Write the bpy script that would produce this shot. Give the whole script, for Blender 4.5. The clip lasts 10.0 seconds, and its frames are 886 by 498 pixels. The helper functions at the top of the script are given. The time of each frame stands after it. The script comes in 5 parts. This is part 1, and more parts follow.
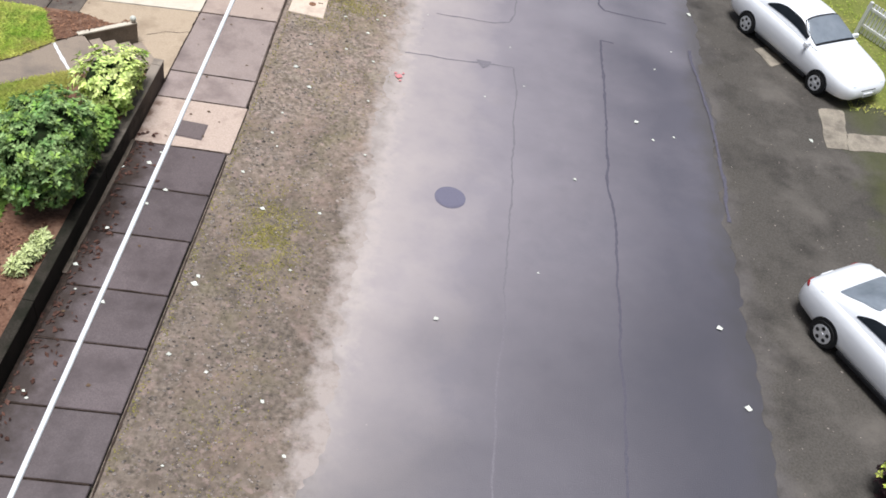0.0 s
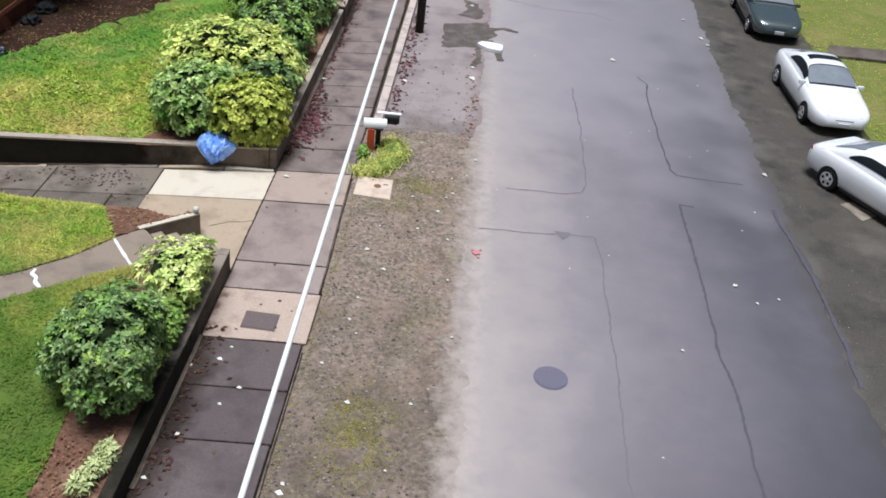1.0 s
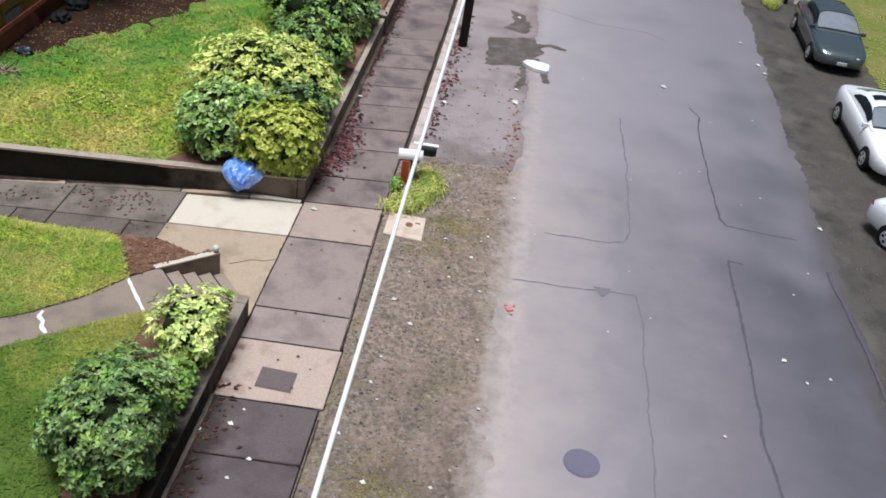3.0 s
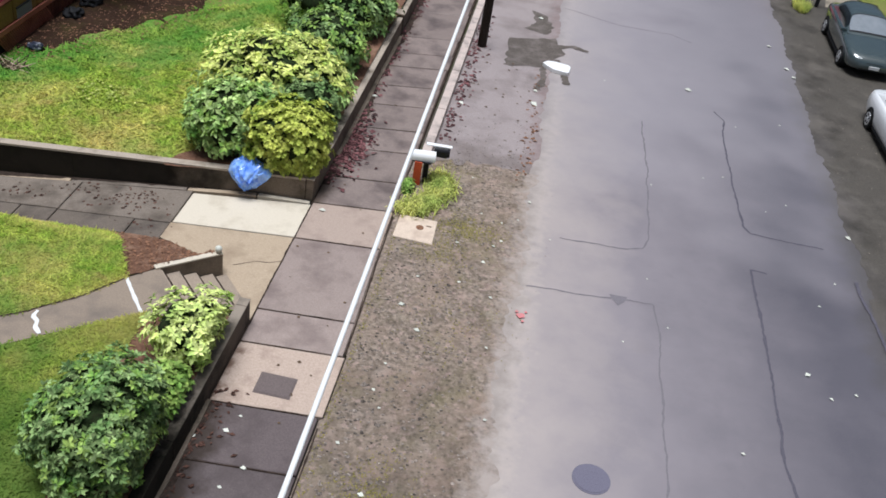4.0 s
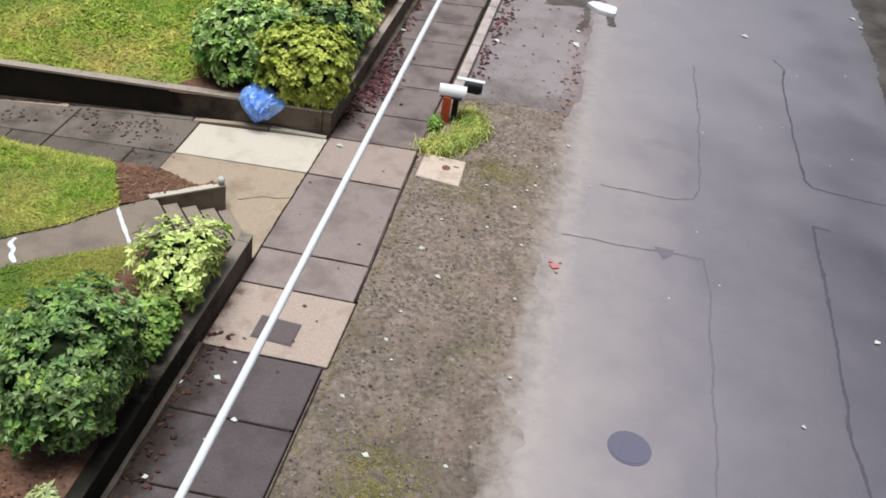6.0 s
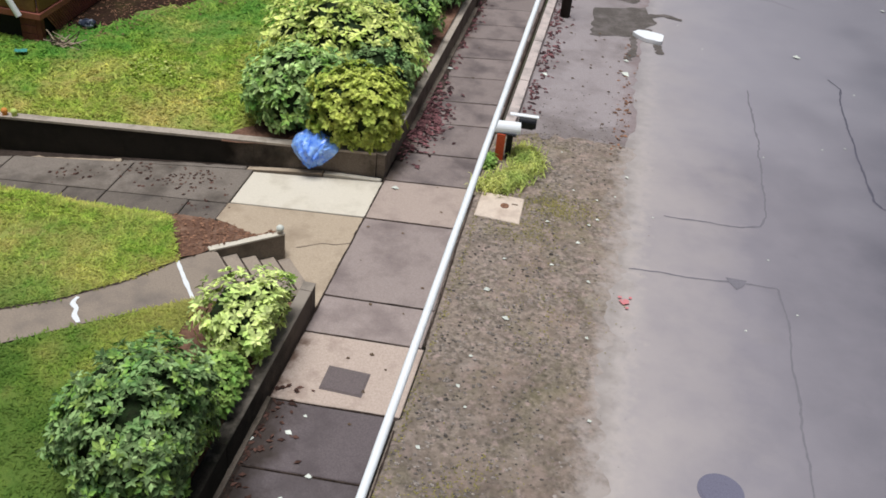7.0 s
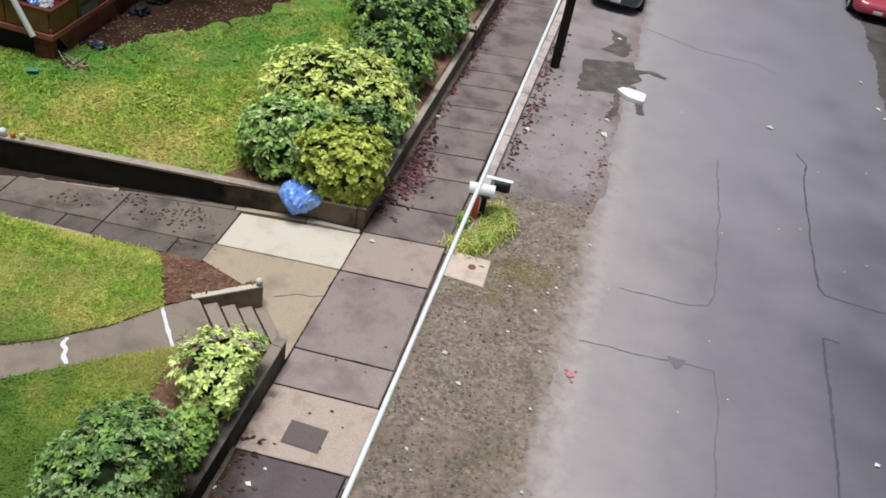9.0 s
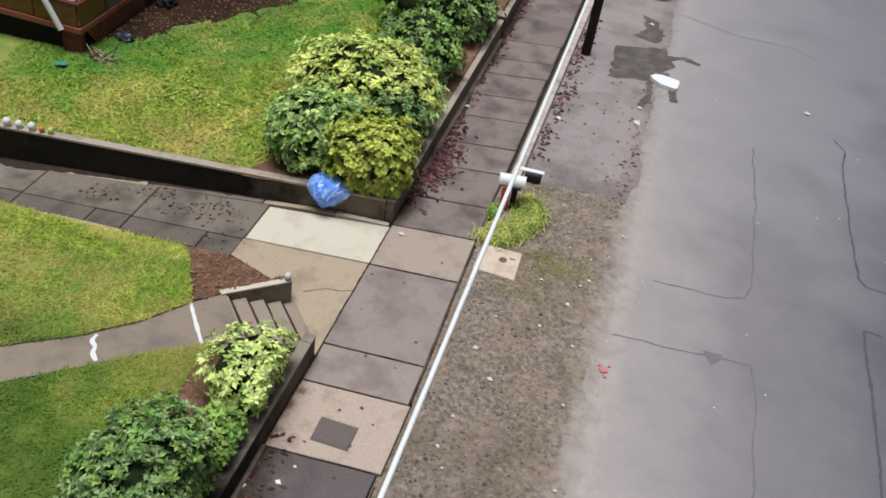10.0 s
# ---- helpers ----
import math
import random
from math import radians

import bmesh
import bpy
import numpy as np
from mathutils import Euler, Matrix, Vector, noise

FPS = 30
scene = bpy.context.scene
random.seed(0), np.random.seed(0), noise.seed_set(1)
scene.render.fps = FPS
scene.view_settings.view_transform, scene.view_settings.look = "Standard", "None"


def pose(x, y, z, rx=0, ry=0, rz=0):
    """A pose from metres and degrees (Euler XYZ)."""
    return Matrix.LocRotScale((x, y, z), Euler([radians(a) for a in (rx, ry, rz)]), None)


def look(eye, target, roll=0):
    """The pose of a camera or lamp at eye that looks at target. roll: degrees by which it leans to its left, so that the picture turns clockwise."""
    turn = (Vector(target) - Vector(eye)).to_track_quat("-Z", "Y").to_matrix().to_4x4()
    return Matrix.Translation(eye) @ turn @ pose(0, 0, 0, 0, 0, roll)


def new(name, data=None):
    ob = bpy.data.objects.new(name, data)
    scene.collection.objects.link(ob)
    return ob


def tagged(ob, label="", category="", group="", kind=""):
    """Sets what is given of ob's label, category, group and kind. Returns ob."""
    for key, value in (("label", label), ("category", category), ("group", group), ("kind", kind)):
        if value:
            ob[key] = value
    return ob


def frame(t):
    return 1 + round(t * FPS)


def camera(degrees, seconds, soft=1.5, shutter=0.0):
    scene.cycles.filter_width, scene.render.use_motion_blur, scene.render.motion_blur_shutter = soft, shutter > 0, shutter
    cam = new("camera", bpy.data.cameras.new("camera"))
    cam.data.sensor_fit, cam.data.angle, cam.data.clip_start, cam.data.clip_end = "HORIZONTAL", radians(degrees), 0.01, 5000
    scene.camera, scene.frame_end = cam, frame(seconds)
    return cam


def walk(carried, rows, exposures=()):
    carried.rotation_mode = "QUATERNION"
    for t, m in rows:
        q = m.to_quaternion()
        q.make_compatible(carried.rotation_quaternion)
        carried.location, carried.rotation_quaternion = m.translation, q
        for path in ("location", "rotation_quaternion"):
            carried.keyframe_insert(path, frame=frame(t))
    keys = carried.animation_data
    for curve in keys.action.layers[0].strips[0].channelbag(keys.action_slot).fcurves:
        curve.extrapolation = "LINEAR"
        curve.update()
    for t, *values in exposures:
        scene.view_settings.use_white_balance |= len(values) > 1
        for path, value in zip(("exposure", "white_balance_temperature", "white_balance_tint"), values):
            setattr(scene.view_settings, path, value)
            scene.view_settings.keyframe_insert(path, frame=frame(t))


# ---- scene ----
cam = camera(49.6, 10.0, soft=1.7)
PATH = [
    (0, (3.357, -15.659, 12.427), (3.47, -14.231, 11.032), 13.9),
    (0.5, (2.751, -14.997, 11.762), (2.827, -13.457, 10.488), 11.5),
    (1, (2.176, -14.562, 10.939), (2.177, -12.887, 9.846), 7.6),
    (1.5, (2.199, -14.034, 11.165), (2.209, -12.345, 10.094), 9.9),
    (2, (2.207, -13.417, 11.776), (2.187, -11.745, 10.678), 10.1),
    (2.5, (2.144, -13.165, 11.756), (2.09, -11.509, 10.636), 9.3),
    (2.7, (1.816, -12.997, 11.657), (1.775, -11.349, 10.524), 9.8),
    (3.8, (2.054, -12.209, 11.518), (1.969, -10.586, 10.352), 10.5),
    (4, (2.13, -12.172, 11.267), (2.026, -10.538, 10.118), 9.8),
    (4.5, (2.095, -11.945, 10.707), (1.97, -10.319, 9.55), 9.8),
    (5, (1.803, -11.671, 9.877), (1.687, -10.068, 8.687), 8.0),
    (5.2, (2.4, -11.474, 10.232), (2.22, -9.89, 9.025), 8.8),
    (6.3, (2.096, -10.853, 9.644), (1.957, -9.256, 8.447), 11.2),
    (6.5, (1.895, -10.79, 9.73), (1.765, -9.187, 8.541), 11.6),
    (7, (1.759, -10.683, 9.516), (1.512, -9.066, 8.366), 6.2),
    (7.5, (1.91, -10.406, 10.517), (1.737, -8.805, 9.331), 12.3),
    (8, (1.908, -10.489, 10.841), (1.711, -8.859, 9.7), 11.6),
    (8.5, (2.0, -10.549, 11.497), (1.799, -8.935, 10.333), 12.4),
    (9, (2.011, -10.734, 11.637), (1.787, -9.146, 10.443), 11.5),
    (9.5, (1.993, -10.463, 11.801), (1.743, -8.879, 10.606), 11.1),
    (10, (1.933, -10.458, 11.581), (1.658, -8.902, 10.355), 10.0),
]
EXPOSURES = [(0.0, 0.05, 6250, 8), (0.5, -0.08, 6300, 8), (1.0, -0.17, 6100, 7), (1.5, -0.16, 6050, 7), (2.5, -0.24, 6100, 8), (4.0, -0.26, 6150, 7), (5.0, -0.33, 6250, 6), (6.5, -0.33, 6250, 6), (7.0, -0.38, 6250, 6), (8.0, -0.34, 6200, 6), (9.0, -0.41, 6250, 6), (9.5, -0.46, 6300, 6), (10.0, -0.48, 6350, 5)]
walk(cam, [(t, look(eye, target, roll)) for t, eye, target, roll in PATH], EXPOSURES)
SKY, SUN = 0.062, 4.05

# ---- light ----
world = bpy.data.worlds.new("overcast_sky")
scene.world = world
world.use_nodes = True
wn = world.node_tree.nodes
sky = wn.new("ShaderNodeTexSky")
sky.sky_type, sky.sun_disc = "NISHITA", False
sky.sun_elevation, sky.sun_rotation = radians(82), radians(235)
sky.air_density, sky.dust_density, sky.ozone_density = 1.0, 6.0, 1.0
world.node_tree.links.new(sky.outputs[0], wn["Background"].inputs[0])
wn["Background"].inputs[1].default_value = SKY
sun = new("sun", bpy.data.lights.new("sun", "SUN"))
sun.data.energy, sun.data.angle, sun.data.color = SUN, radians(26), (0.955, 0.97, 1.03)
sun.matrix_world = look((-4.0, -2.5, 39.8), (0, 0, 0))


# ---- materials ----
def rgb(c):
    return (c[0], c[1], c[2], 1.0)


def material(name, c1, c2, scale=6.0, rough=0.8, metal=0.0, bump=0.3, fine=60.0, c3=None, patch=0.5, island=0.0, spec=0.15, per_object=0.0, coat=0.0, thin=0.0):
    """Two scales of variation: patches of c3 over a grain from c1 to c2, with a fine relief."""
    m = bpy.data.materials.new(name)
    m.use_nodes = True
    nt = m.node_tree
    b = nt.nodes["Principled BSDF"]
    b.inputs["Roughness"].default_value, b.inputs["Metallic"].default_value = rough, metal
    b.inputs["Specular IOR Level"].default_value = spec
    b.inputs["Coat Weight"].default_value = coat
    tc = nt.nodes.new("ShaderNodeTexCoord")

    def grain(s, detail=6.0, r=0.6):
        n = nt.nodes.new("ShaderNodeTexNoise")
        n.inputs["Scale"].default_value, n.inputs["Detail"].default_value, n.inputs["Roughness"].default_value = s, detail, r
        nt.links.new(tc.outputs["Object"], n.inputs["Vector"])
        return n

    def ramp(n, lo, hi):
        r = nt.nodes.new("ShaderNodeMapRange")
        r.inputs[1].default_value, r.inputs[2].default_value = lo, hi
        nt.links.new(n, r.inputs[0])
        return r.outputs[0]

    def mix(f, a, c, mode="MIX"):
        x = nt.nodes.new("ShaderNodeMix")
        x.data_type, x.blend_type = "RGBA", mode
        for k, v in ((0, f), (6, a), (7, c)):
            if isinstance(v, (tuple, float)):
                x.inputs[k].default_value = v
            else:
                nt.links.new(v, x.inputs[k])
        return x.outputs[2]

    col = mix(ramp(grain(fine).outputs[0], 0.3, 0.7), rgb(c1), rgb(c2))
    if c3:
        col = mix(ramp(grain(scale, 5).outputs[0], patch - 0.08, patch + 0.14), col, rgb(c3))
    if island or per_object:
        g = nt.nodes.new("ShaderNodeNewGeometry" if island else "ShaderNodeObjectInfo")
        amount = island or per_object
        r = nt.nodes.new("ShaderNodeMapRange")
        r.inputs[3].default_value, r.inputs[4].default_value = 1 - amount, 1 + amount
        nt.links.new(g.outputs["Random Per Island" if island else "Random"], r.inputs[0])
        h = nt.nodes.new("ShaderNodeHueSaturation")
        nt.links.new(r.outputs[0], h.inputs["Value"])
        nt.links.new(col, h.inputs["Color"])
        col = h.outputs[0]
    nt.links.new(col, b.inputs["Base Color"])
    if thin:
        tr = nt.nodes.new("ShaderNodeBsdfTranslucent")
        nt.links.new(col, tr.inputs["Color"])
        ms = nt.nodes.new("ShaderNodeMixShader")
        ms.inputs[0].default_value = thin
        nt.links.new(b.outputs[0], ms.inputs[1])
        nt.links.new(tr.outputs[0], ms.inputs[2])
        nt.links.new(ms.outputs[0], nt.nodes["Material Output"].inputs["Surface"])
    if bump:
        u = nt.nodes.new("ShaderNodeBump")
        u.inputs["Strength"].default_value, u.inputs["Distance"].default_value = bump, 0.02
        nt.links.new(grain(fine * 0.8, 8, 0.7).outputs[0], u.inputs["Height"])
        nt.links.new(u.outputs[0], b.inputs["Normal"])
    return m


def layer(m, colour, scale, lo, hi, strength=1.0, axis=None, r0=0.0, r1=1.0, bias=1.0, detail=6.0, rough=None):
    """Another coat of colour where a noise, raised along a ground direction from r0 to r1, passes lo."""
    nt = m.node_tree
    b = nt.nodes["Principled BSDF"]
    tc = nt.nodes.new("ShaderNodeTexCoord")
    n = nt.nodes.new("ShaderNodeTexNoise")
    n.inputs["Scale"].default_value, n.inputs["Detail"].default_value, n.inputs["Roughness"].default_value = scale, detail, 0.62
    nt.links.new(tc.outputs["Object"], n.inputs["Vector"])
    value = n.outputs[0]
    if axis:
        dot = nt.nodes.new("ShaderNodeVectorMath")
        dot.operation = "DOT_PRODUCT"
        dot.inputs[1].default_value = (*axis, 0)
        nt.links.new(tc.outputs["Object"], dot.inputs[0])
        r = nt.nodes.new("ShaderNodeMapRange")
        r.inputs[1].default_value, r.inputs[2].default_value, r.inputs[4].default_value = r0, r1, bias
        nt.links.new(dot.outputs["Value"], r.inputs[0])
        add = nt.nodes.new("ShaderNodeMath")
        nt.links.new(r.outputs[0], add.inputs[0])
        nt.links.new(value, add.inputs[1])
        value = add.outputs[0]
    f = nt.nodes.new("ShaderNodeMapRange")
    f.inputs[1].default_value, f.inputs[2].default_value, f.inputs[4].default_value = lo, hi, strength
    nt.links.new(value, f.inputs[0])
    x = nt.nodes.new("ShaderNodeMix")
    x.data_type = "RGBA"
    x.inputs[7].default_value = rgb(colour)
    nt.links.new(f.outputs[0], x.inputs[0])
    nt.links.new(b.inputs["Base Color"].links[0].from_socket, x.inputs[6])
    for link in list(b.inputs["Base Color"].links[0].from_socket.links):
        if link.to_node != x:
            nt.links.new(x.outputs[2], link.to_socket)
    return m


ROAD = material("road_asphalt", (0.083, 0.076, 0.090), (0.126, 0.116, 0.134), 0.5, 0.5, 0, 0.3, 45, (0.098, 0.090, 0.108), 0.52, spec=0.6)
layer(ROAD, (0.145, 0.133, 0.155), 0.35, 0.45, 0.9, 0.4, detail=3)
layer(ROAD, (0.275, 0.241, 0.252), 0.5, 0.42, 1.28, 0.95, (-1, 0), -8.8, -4.8, 0.8)
layer(ROAD, (0.44, 0.375, 0.345), 0.8, 0.75, 1.45, 0.9, (-1, 0), -6.0, -2.8, 0.95)
layer(ROAD, (0.47, 0.40, 0.355), 5.0, 0.9, 1.2, 0.85, (-1, 0), -3.7, -2.8, 0.75, 8)
layer(ROAD, (0.46, 0.41, 0.41), 24.0, 0.66, 0.76, 0.4)
layer(ROAD, (0.065, 0.059, 0.07), 1.6, 0.58, 0.85, 0.2)
layer(ROAD, (0.24, 0.20, 0.17), 2.4, 1.05, 1.35, 0.6, (-1, 0), -3.6, -2.7, 0.8, 9)
layer(ROAD, (0.092, 0.082, 0.074), 2.2, 0.75, 1.25, 0.9, (1, 0), 9.3, 10.2, 0.8, 8)
# Near-right darkening and far paling: lens falloff and sky sheen put into the colour.
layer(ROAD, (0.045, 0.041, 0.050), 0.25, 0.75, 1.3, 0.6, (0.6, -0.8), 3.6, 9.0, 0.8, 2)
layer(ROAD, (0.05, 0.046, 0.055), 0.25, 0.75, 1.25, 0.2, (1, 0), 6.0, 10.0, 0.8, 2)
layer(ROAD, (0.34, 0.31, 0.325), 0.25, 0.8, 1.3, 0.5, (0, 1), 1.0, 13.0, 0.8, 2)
PAD = material("parking_pad", (0.30, 0.248, 0.236), (0.395, 0.335, 0.32), 0.7, 0.55, 0, 0.3, 40, (0.225, 0.182, 0.168), 0.54, spec=0.5)
layer(PAD, (0.15, 0.118, 0.10), 1.6, 0.78, 1.15, 0.75, (0, -1), -10.5, -7.2, 0.6, 9)
layer(PAD, (0.21, 0.13, 0.12), 2.6, 0.85, 1.2, 0.55, (1, 0), 1.6, 2.7, 0.6, 9)
layer(PAD, (0.12, 0.098, 0.088), 1.1, 0.58, 0.75, 0.5)
TARDARK = material("dark_crack_sealant", (0.082, 0.075, 0.092), (0.128, 0.118, 0.140), 3, 0.6, 0, 0.2, 30)
TAR = material("crack_sealant", (0.165, 0.148, 0.16), (0.228, 0.206, 0.22), 3, 0.6, 0, 0.2, 30)
PATCH = material("dark_patch", (0.085, 0.071, 0.06), (0.155, 0.13, 0.112), 2.2, 0.75, 0, 0.4, 30, (0.20, 0.168, 0.152), 0.54)
IRON = material("cast_iron", (0.145, 0.135, 0.178), (0.20, 0.187, 0.236), 8, 0.55, 0.1, 0.2, 50)
GROUND = material("bare_ground", (0.07, 0.06, 0.045), (0.12, 0.10, 0.08), 0.6, 0.95, 0, 0.5, 20, (0.06, 0.07, 0.03), 0.55)
DIRT = material("gravel_dirt", (0.105, 0.082, 0.064), (0.39, 0.31, 0.245), 1.3, 0.95, 0, 1.0, 12, (0.31, 0.238, 0.182), 0.52)
layer(DIRT, (0.20, 0.185, 0.06), 0.8, 0.52, 0.70, 0.35)
layer(DIRT, (0.46, 0.335, 0.29), 7.0, 0.55, 0.64, 0.65, detail=8)
layer(DIRT, (0.17, 0.15, 0.055), 9.0, 0.60, 0.68, 0.45, detail=8)
layer(DIRT, (0.36, 0.245, 0.19), 1.1, 0.52, 0.68, 0.5, detail=9)
layer(DIRT, (0.045, 0.036, 0.028), 10.0, 0.53, 0.66, 0.5, detail=12)
layer(DIRT, (0.050, 0.039, 0.030), 2.6, 0.52, 0.68, 0.5, detail=10)
layer(DIRT, (0.085, 0.066, 0.050), 0.9, 0.50, 0.68, 0.4, detail=8)
layer(DIRT, (0.44, 0.315, 0.26), 1.9, 0.56, 0.68, 0.55, detail=9)
layer(DIRT, (0.42, 0.35, 0.29), 2.2, 0.56, 0.70, 0.5)
# Darker towards the near end, standing in for lens falloff.
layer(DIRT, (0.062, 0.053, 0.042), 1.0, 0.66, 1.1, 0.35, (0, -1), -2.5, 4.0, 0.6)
layer(DIRT, (0.42, 0.355, 0.315), 3.2, 0.88, 1.2, 0.95, (1, 0), 1.8, 2.8, 0.7, 9)
layer(DIRT, (0.52, 0.48, 0.43), 26.0, 0.68, 0.74, 0.7)
MOSS = material("moss", (0.21, 0.185, 0.05), (0.37, 0.31, 0.09), 2.5, 0.95, 0, 0.7, 30, (0.16, 0.145, 0.05), 0.55)
SHOULDER = material("dark_shoulder", (0.065, 0.057, 0.048), (0.115, 0.102, 0.086), 0.7, 0.62, 0, 0.6, 24, (0.145, 0.127, 0.108), 0.6)
layer(SHOULDER, (0.15, 0.132, 0.125), 1.1, 0.80, 1.25, 0.7, (-1, 0), -11.2, -10.0, 0.6, 8)
layer(SHOULDER, (0.026, 0.023, 0.02), 0.9, 0.5, 0.7, 0.6)
layer(SHOULDER, (0.08, 0.085, 0.03), 1.0, 0.85, 1.2, 0.7, (1, 0), 12.6, 14.0, 0.6)
WALK = material("sidewalk_concrete", (0.275, 0.212, 0.183), (0.385, 0.306, 0.269), 1.2, 0.6, 0, 0.25, 45, (0.205, 0.155, 0.138), 0.55, per_object=0.12, spec=0.4)
WALKFAR = material("damp_far_sidewalk_concrete", (0.205, 0.158, 0.138), (0.30, 0.238, 0.211), 1.2, 0.5, 0, 0.25, 45, (0.125, 0.096, 0.088), 0.53, per_object=0.12, spec=0.4)
# Near slabs: darker damp concrete, with lens falloff also put into the colour.
WALKDAMPDIM = material("damp_dimmed_sidewalk_concrete", (0.098, 0.075, 0.073), (0.152, 0.119, 0.116), 1.2, 0.5, 0, 0.25, 45, (0.075, 0.056, 0.054), 0.54, per_object=0.12, spec=0.4)
layer(WALKDAMPDIM, (0.036, 0.022, 0.015), 2.2, 0.80, 1.16, 0.92, (-1, 0), 0.85, 1.75, 0.75, 9)
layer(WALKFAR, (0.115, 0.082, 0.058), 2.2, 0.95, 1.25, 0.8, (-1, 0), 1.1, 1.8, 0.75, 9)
for m in (WALK, WALKFAR, WALKDAMPDIM):
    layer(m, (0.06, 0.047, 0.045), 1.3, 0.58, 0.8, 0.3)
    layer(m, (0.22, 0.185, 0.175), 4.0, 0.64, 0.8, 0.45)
VENT = material("tan_concrete", (0.42, 0.32, 0.255), (0.56, 0.44, 0.36), 1.8, 0.8, 0, 0.25, 40, (0.31, 0.225, 0.18), 0.58, per_object=0.05)
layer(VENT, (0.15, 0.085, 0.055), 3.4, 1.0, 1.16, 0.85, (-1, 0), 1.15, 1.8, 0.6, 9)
PINKISH = material("pinkish_concrete", (0.37, 0.28, 0.23), (0.48, 0.38, 0.315), 1.2, 0.75, 0, 0.2, 45, (0.29, 0.22, 0.185), 0.57)
CREAM = material("cream_concrete", (0.62, 0.545, 0.43), (0.72, 0.64, 0.515), 1.5, 0.8, 0, 0.15, 45, (0.53, 0.455, 0.345), 0.58)
TAN = material("buff_concrete", (0.40, 0.305, 0.21), (0.52, 0.41, 0.295), 1.5, 0.8, 0, 0.2, 40, (0.32, 0.24, 0.165), 0.57)
DRIVE = material("grey_drive_concrete", (0.175, 0.143, 0.115), (0.275, 0.228, 0.187), 1.4, 0.75, 0, 0.3, 40, (0.115, 0.093, 0.074), 0.53, per_object=0.10)
DRIVEDARK = material("dark_drive_concrete", (0.125, 0.101, 0.082), (0.195, 0.161, 0.132), 1.4, 0.85, 0, 0.3, 40, (0.085, 0.07, 0.06), 0.55)
layer(DRIVE, (0.07, 0.058, 0.05), 1.1, 0.55, 0.72, 0.6)
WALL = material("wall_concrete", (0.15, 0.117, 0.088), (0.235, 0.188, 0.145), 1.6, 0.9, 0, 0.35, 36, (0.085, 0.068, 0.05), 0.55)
# Left end blackened: staining, with shade and falloff put into the colour.
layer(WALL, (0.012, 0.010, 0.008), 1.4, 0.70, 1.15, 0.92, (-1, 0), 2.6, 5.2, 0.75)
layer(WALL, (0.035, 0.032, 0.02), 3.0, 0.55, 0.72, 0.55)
# Near wall: stains and the shade on its face are both in this colour.
DARKWALL = material("stained_shaded_wall_concrete", (0.014, 0.012, 0.009), (0.034, 0.028, 0.021), 1.8, 0.75, 0, 0.4, 36, (0.010, 0.011, 0.007), 0.52)
layer(DARKWALL, (0.125, 0.100, 0.078), 1.6, 0.80, 1.15, 0.85, (0, 1), -3.6, -0.4, 0.65)
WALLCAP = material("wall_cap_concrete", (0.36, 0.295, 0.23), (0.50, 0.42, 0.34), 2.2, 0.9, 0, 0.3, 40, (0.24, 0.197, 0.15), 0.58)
# Near wall cap: almost black, paler towards the steps.
CAPDARK = material("dark_cap_concrete", (0.022, 0.018, 0.014), (0.055, 0.046, 0.035), 2.2, 0.9, 0, 0.3, 40, (0.016, 0.016, 0.010), 0.50)
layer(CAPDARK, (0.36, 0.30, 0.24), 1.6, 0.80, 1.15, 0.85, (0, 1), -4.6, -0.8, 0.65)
CURB = material("pink_curb_concrete", (0.52, 0.42, 0.37), (0.64, 0.535, 0.475), 2.0, 0.8, 0, 0.25, 40, (0.26, 0.22, 0.2), 0.56)
PATHM = material("path_concrete", (0.25, 0.195, 0.147), (0.34, 0.272, 0.21), 1.2, 0.75, 0, 0.2, 40, (0.19, 0.155, 0.128), 0.56)
WHITE = material("white_paint", (0.74, 0.73, 0.7), (0.82, 0.81, 0.79), 4, 0.6, 0, 0.1, 30)
SOIL = material("garden_soil", (0.105, 0.054, 0.035), (0.235, 0.126, 0.082), 2.2, 0.95, 0, 1.0, 18, (0.32, 0.195, 0.13), 0.58)
# Shade beside the house is put into this dark litter colour.
LITTERSOIL = material("leaf_litter_ground", (0.020, 0.011, 0.007), (0.052, 0.027, 0.016), 1.0, 0.95, 0, 0.8, 14, (0.06, 0.045, 0.016), 0.56)
layer(LITTERSOIL, (0.042, 0.020, 0.013), 3.0, 0.52, 0.7, 0.7)
LAWN = material("lawn_turf", (0.11, 0.18, 0.022), (0.29, 0.335, 0.055), 0.7, 0.9, 0, 0.9, 9, (0.46, 0.39, 0.12), 0.55)
LAWN_R = material("far_lawn_turf", (0.13, 0.15, 0.035), (0.22, 0.235, 0.06), 0.5, 0.9, 0, 0.7, 16, (0.25, 0.22, 0.08), 0.55)
BLADE = material("grass_blade", (0.23, 0.37, 0.035), (0.54, 0.61, 0.11), 0.7, 0.75, 0, 0, 4, (0.76, 0.66, 0.20), 0.55, island=0.5, thin=0.4)
for m in (LAWN, BLADE):
    k = 1.0 if m == LAWN else 1.5
    layer(m, (0.08 * k, 0.25 * k, 0.03 * k), 0.42, 0.50, 0.66, 0.65)
    layer(m, (0.09 * k, 0.25 * k, 0.04 * k), 0.9, 0.85, 1.2, 0.75, (-0.58, 0.81), 9.6, 11.4, 0.6)
    layer(m, (0.44 * k, 0.335 * k, 0.12 * k), 1.3, 0.98, 1.22, 0.5, (0, -1), -9.0, -5.2, 0.6, 9)
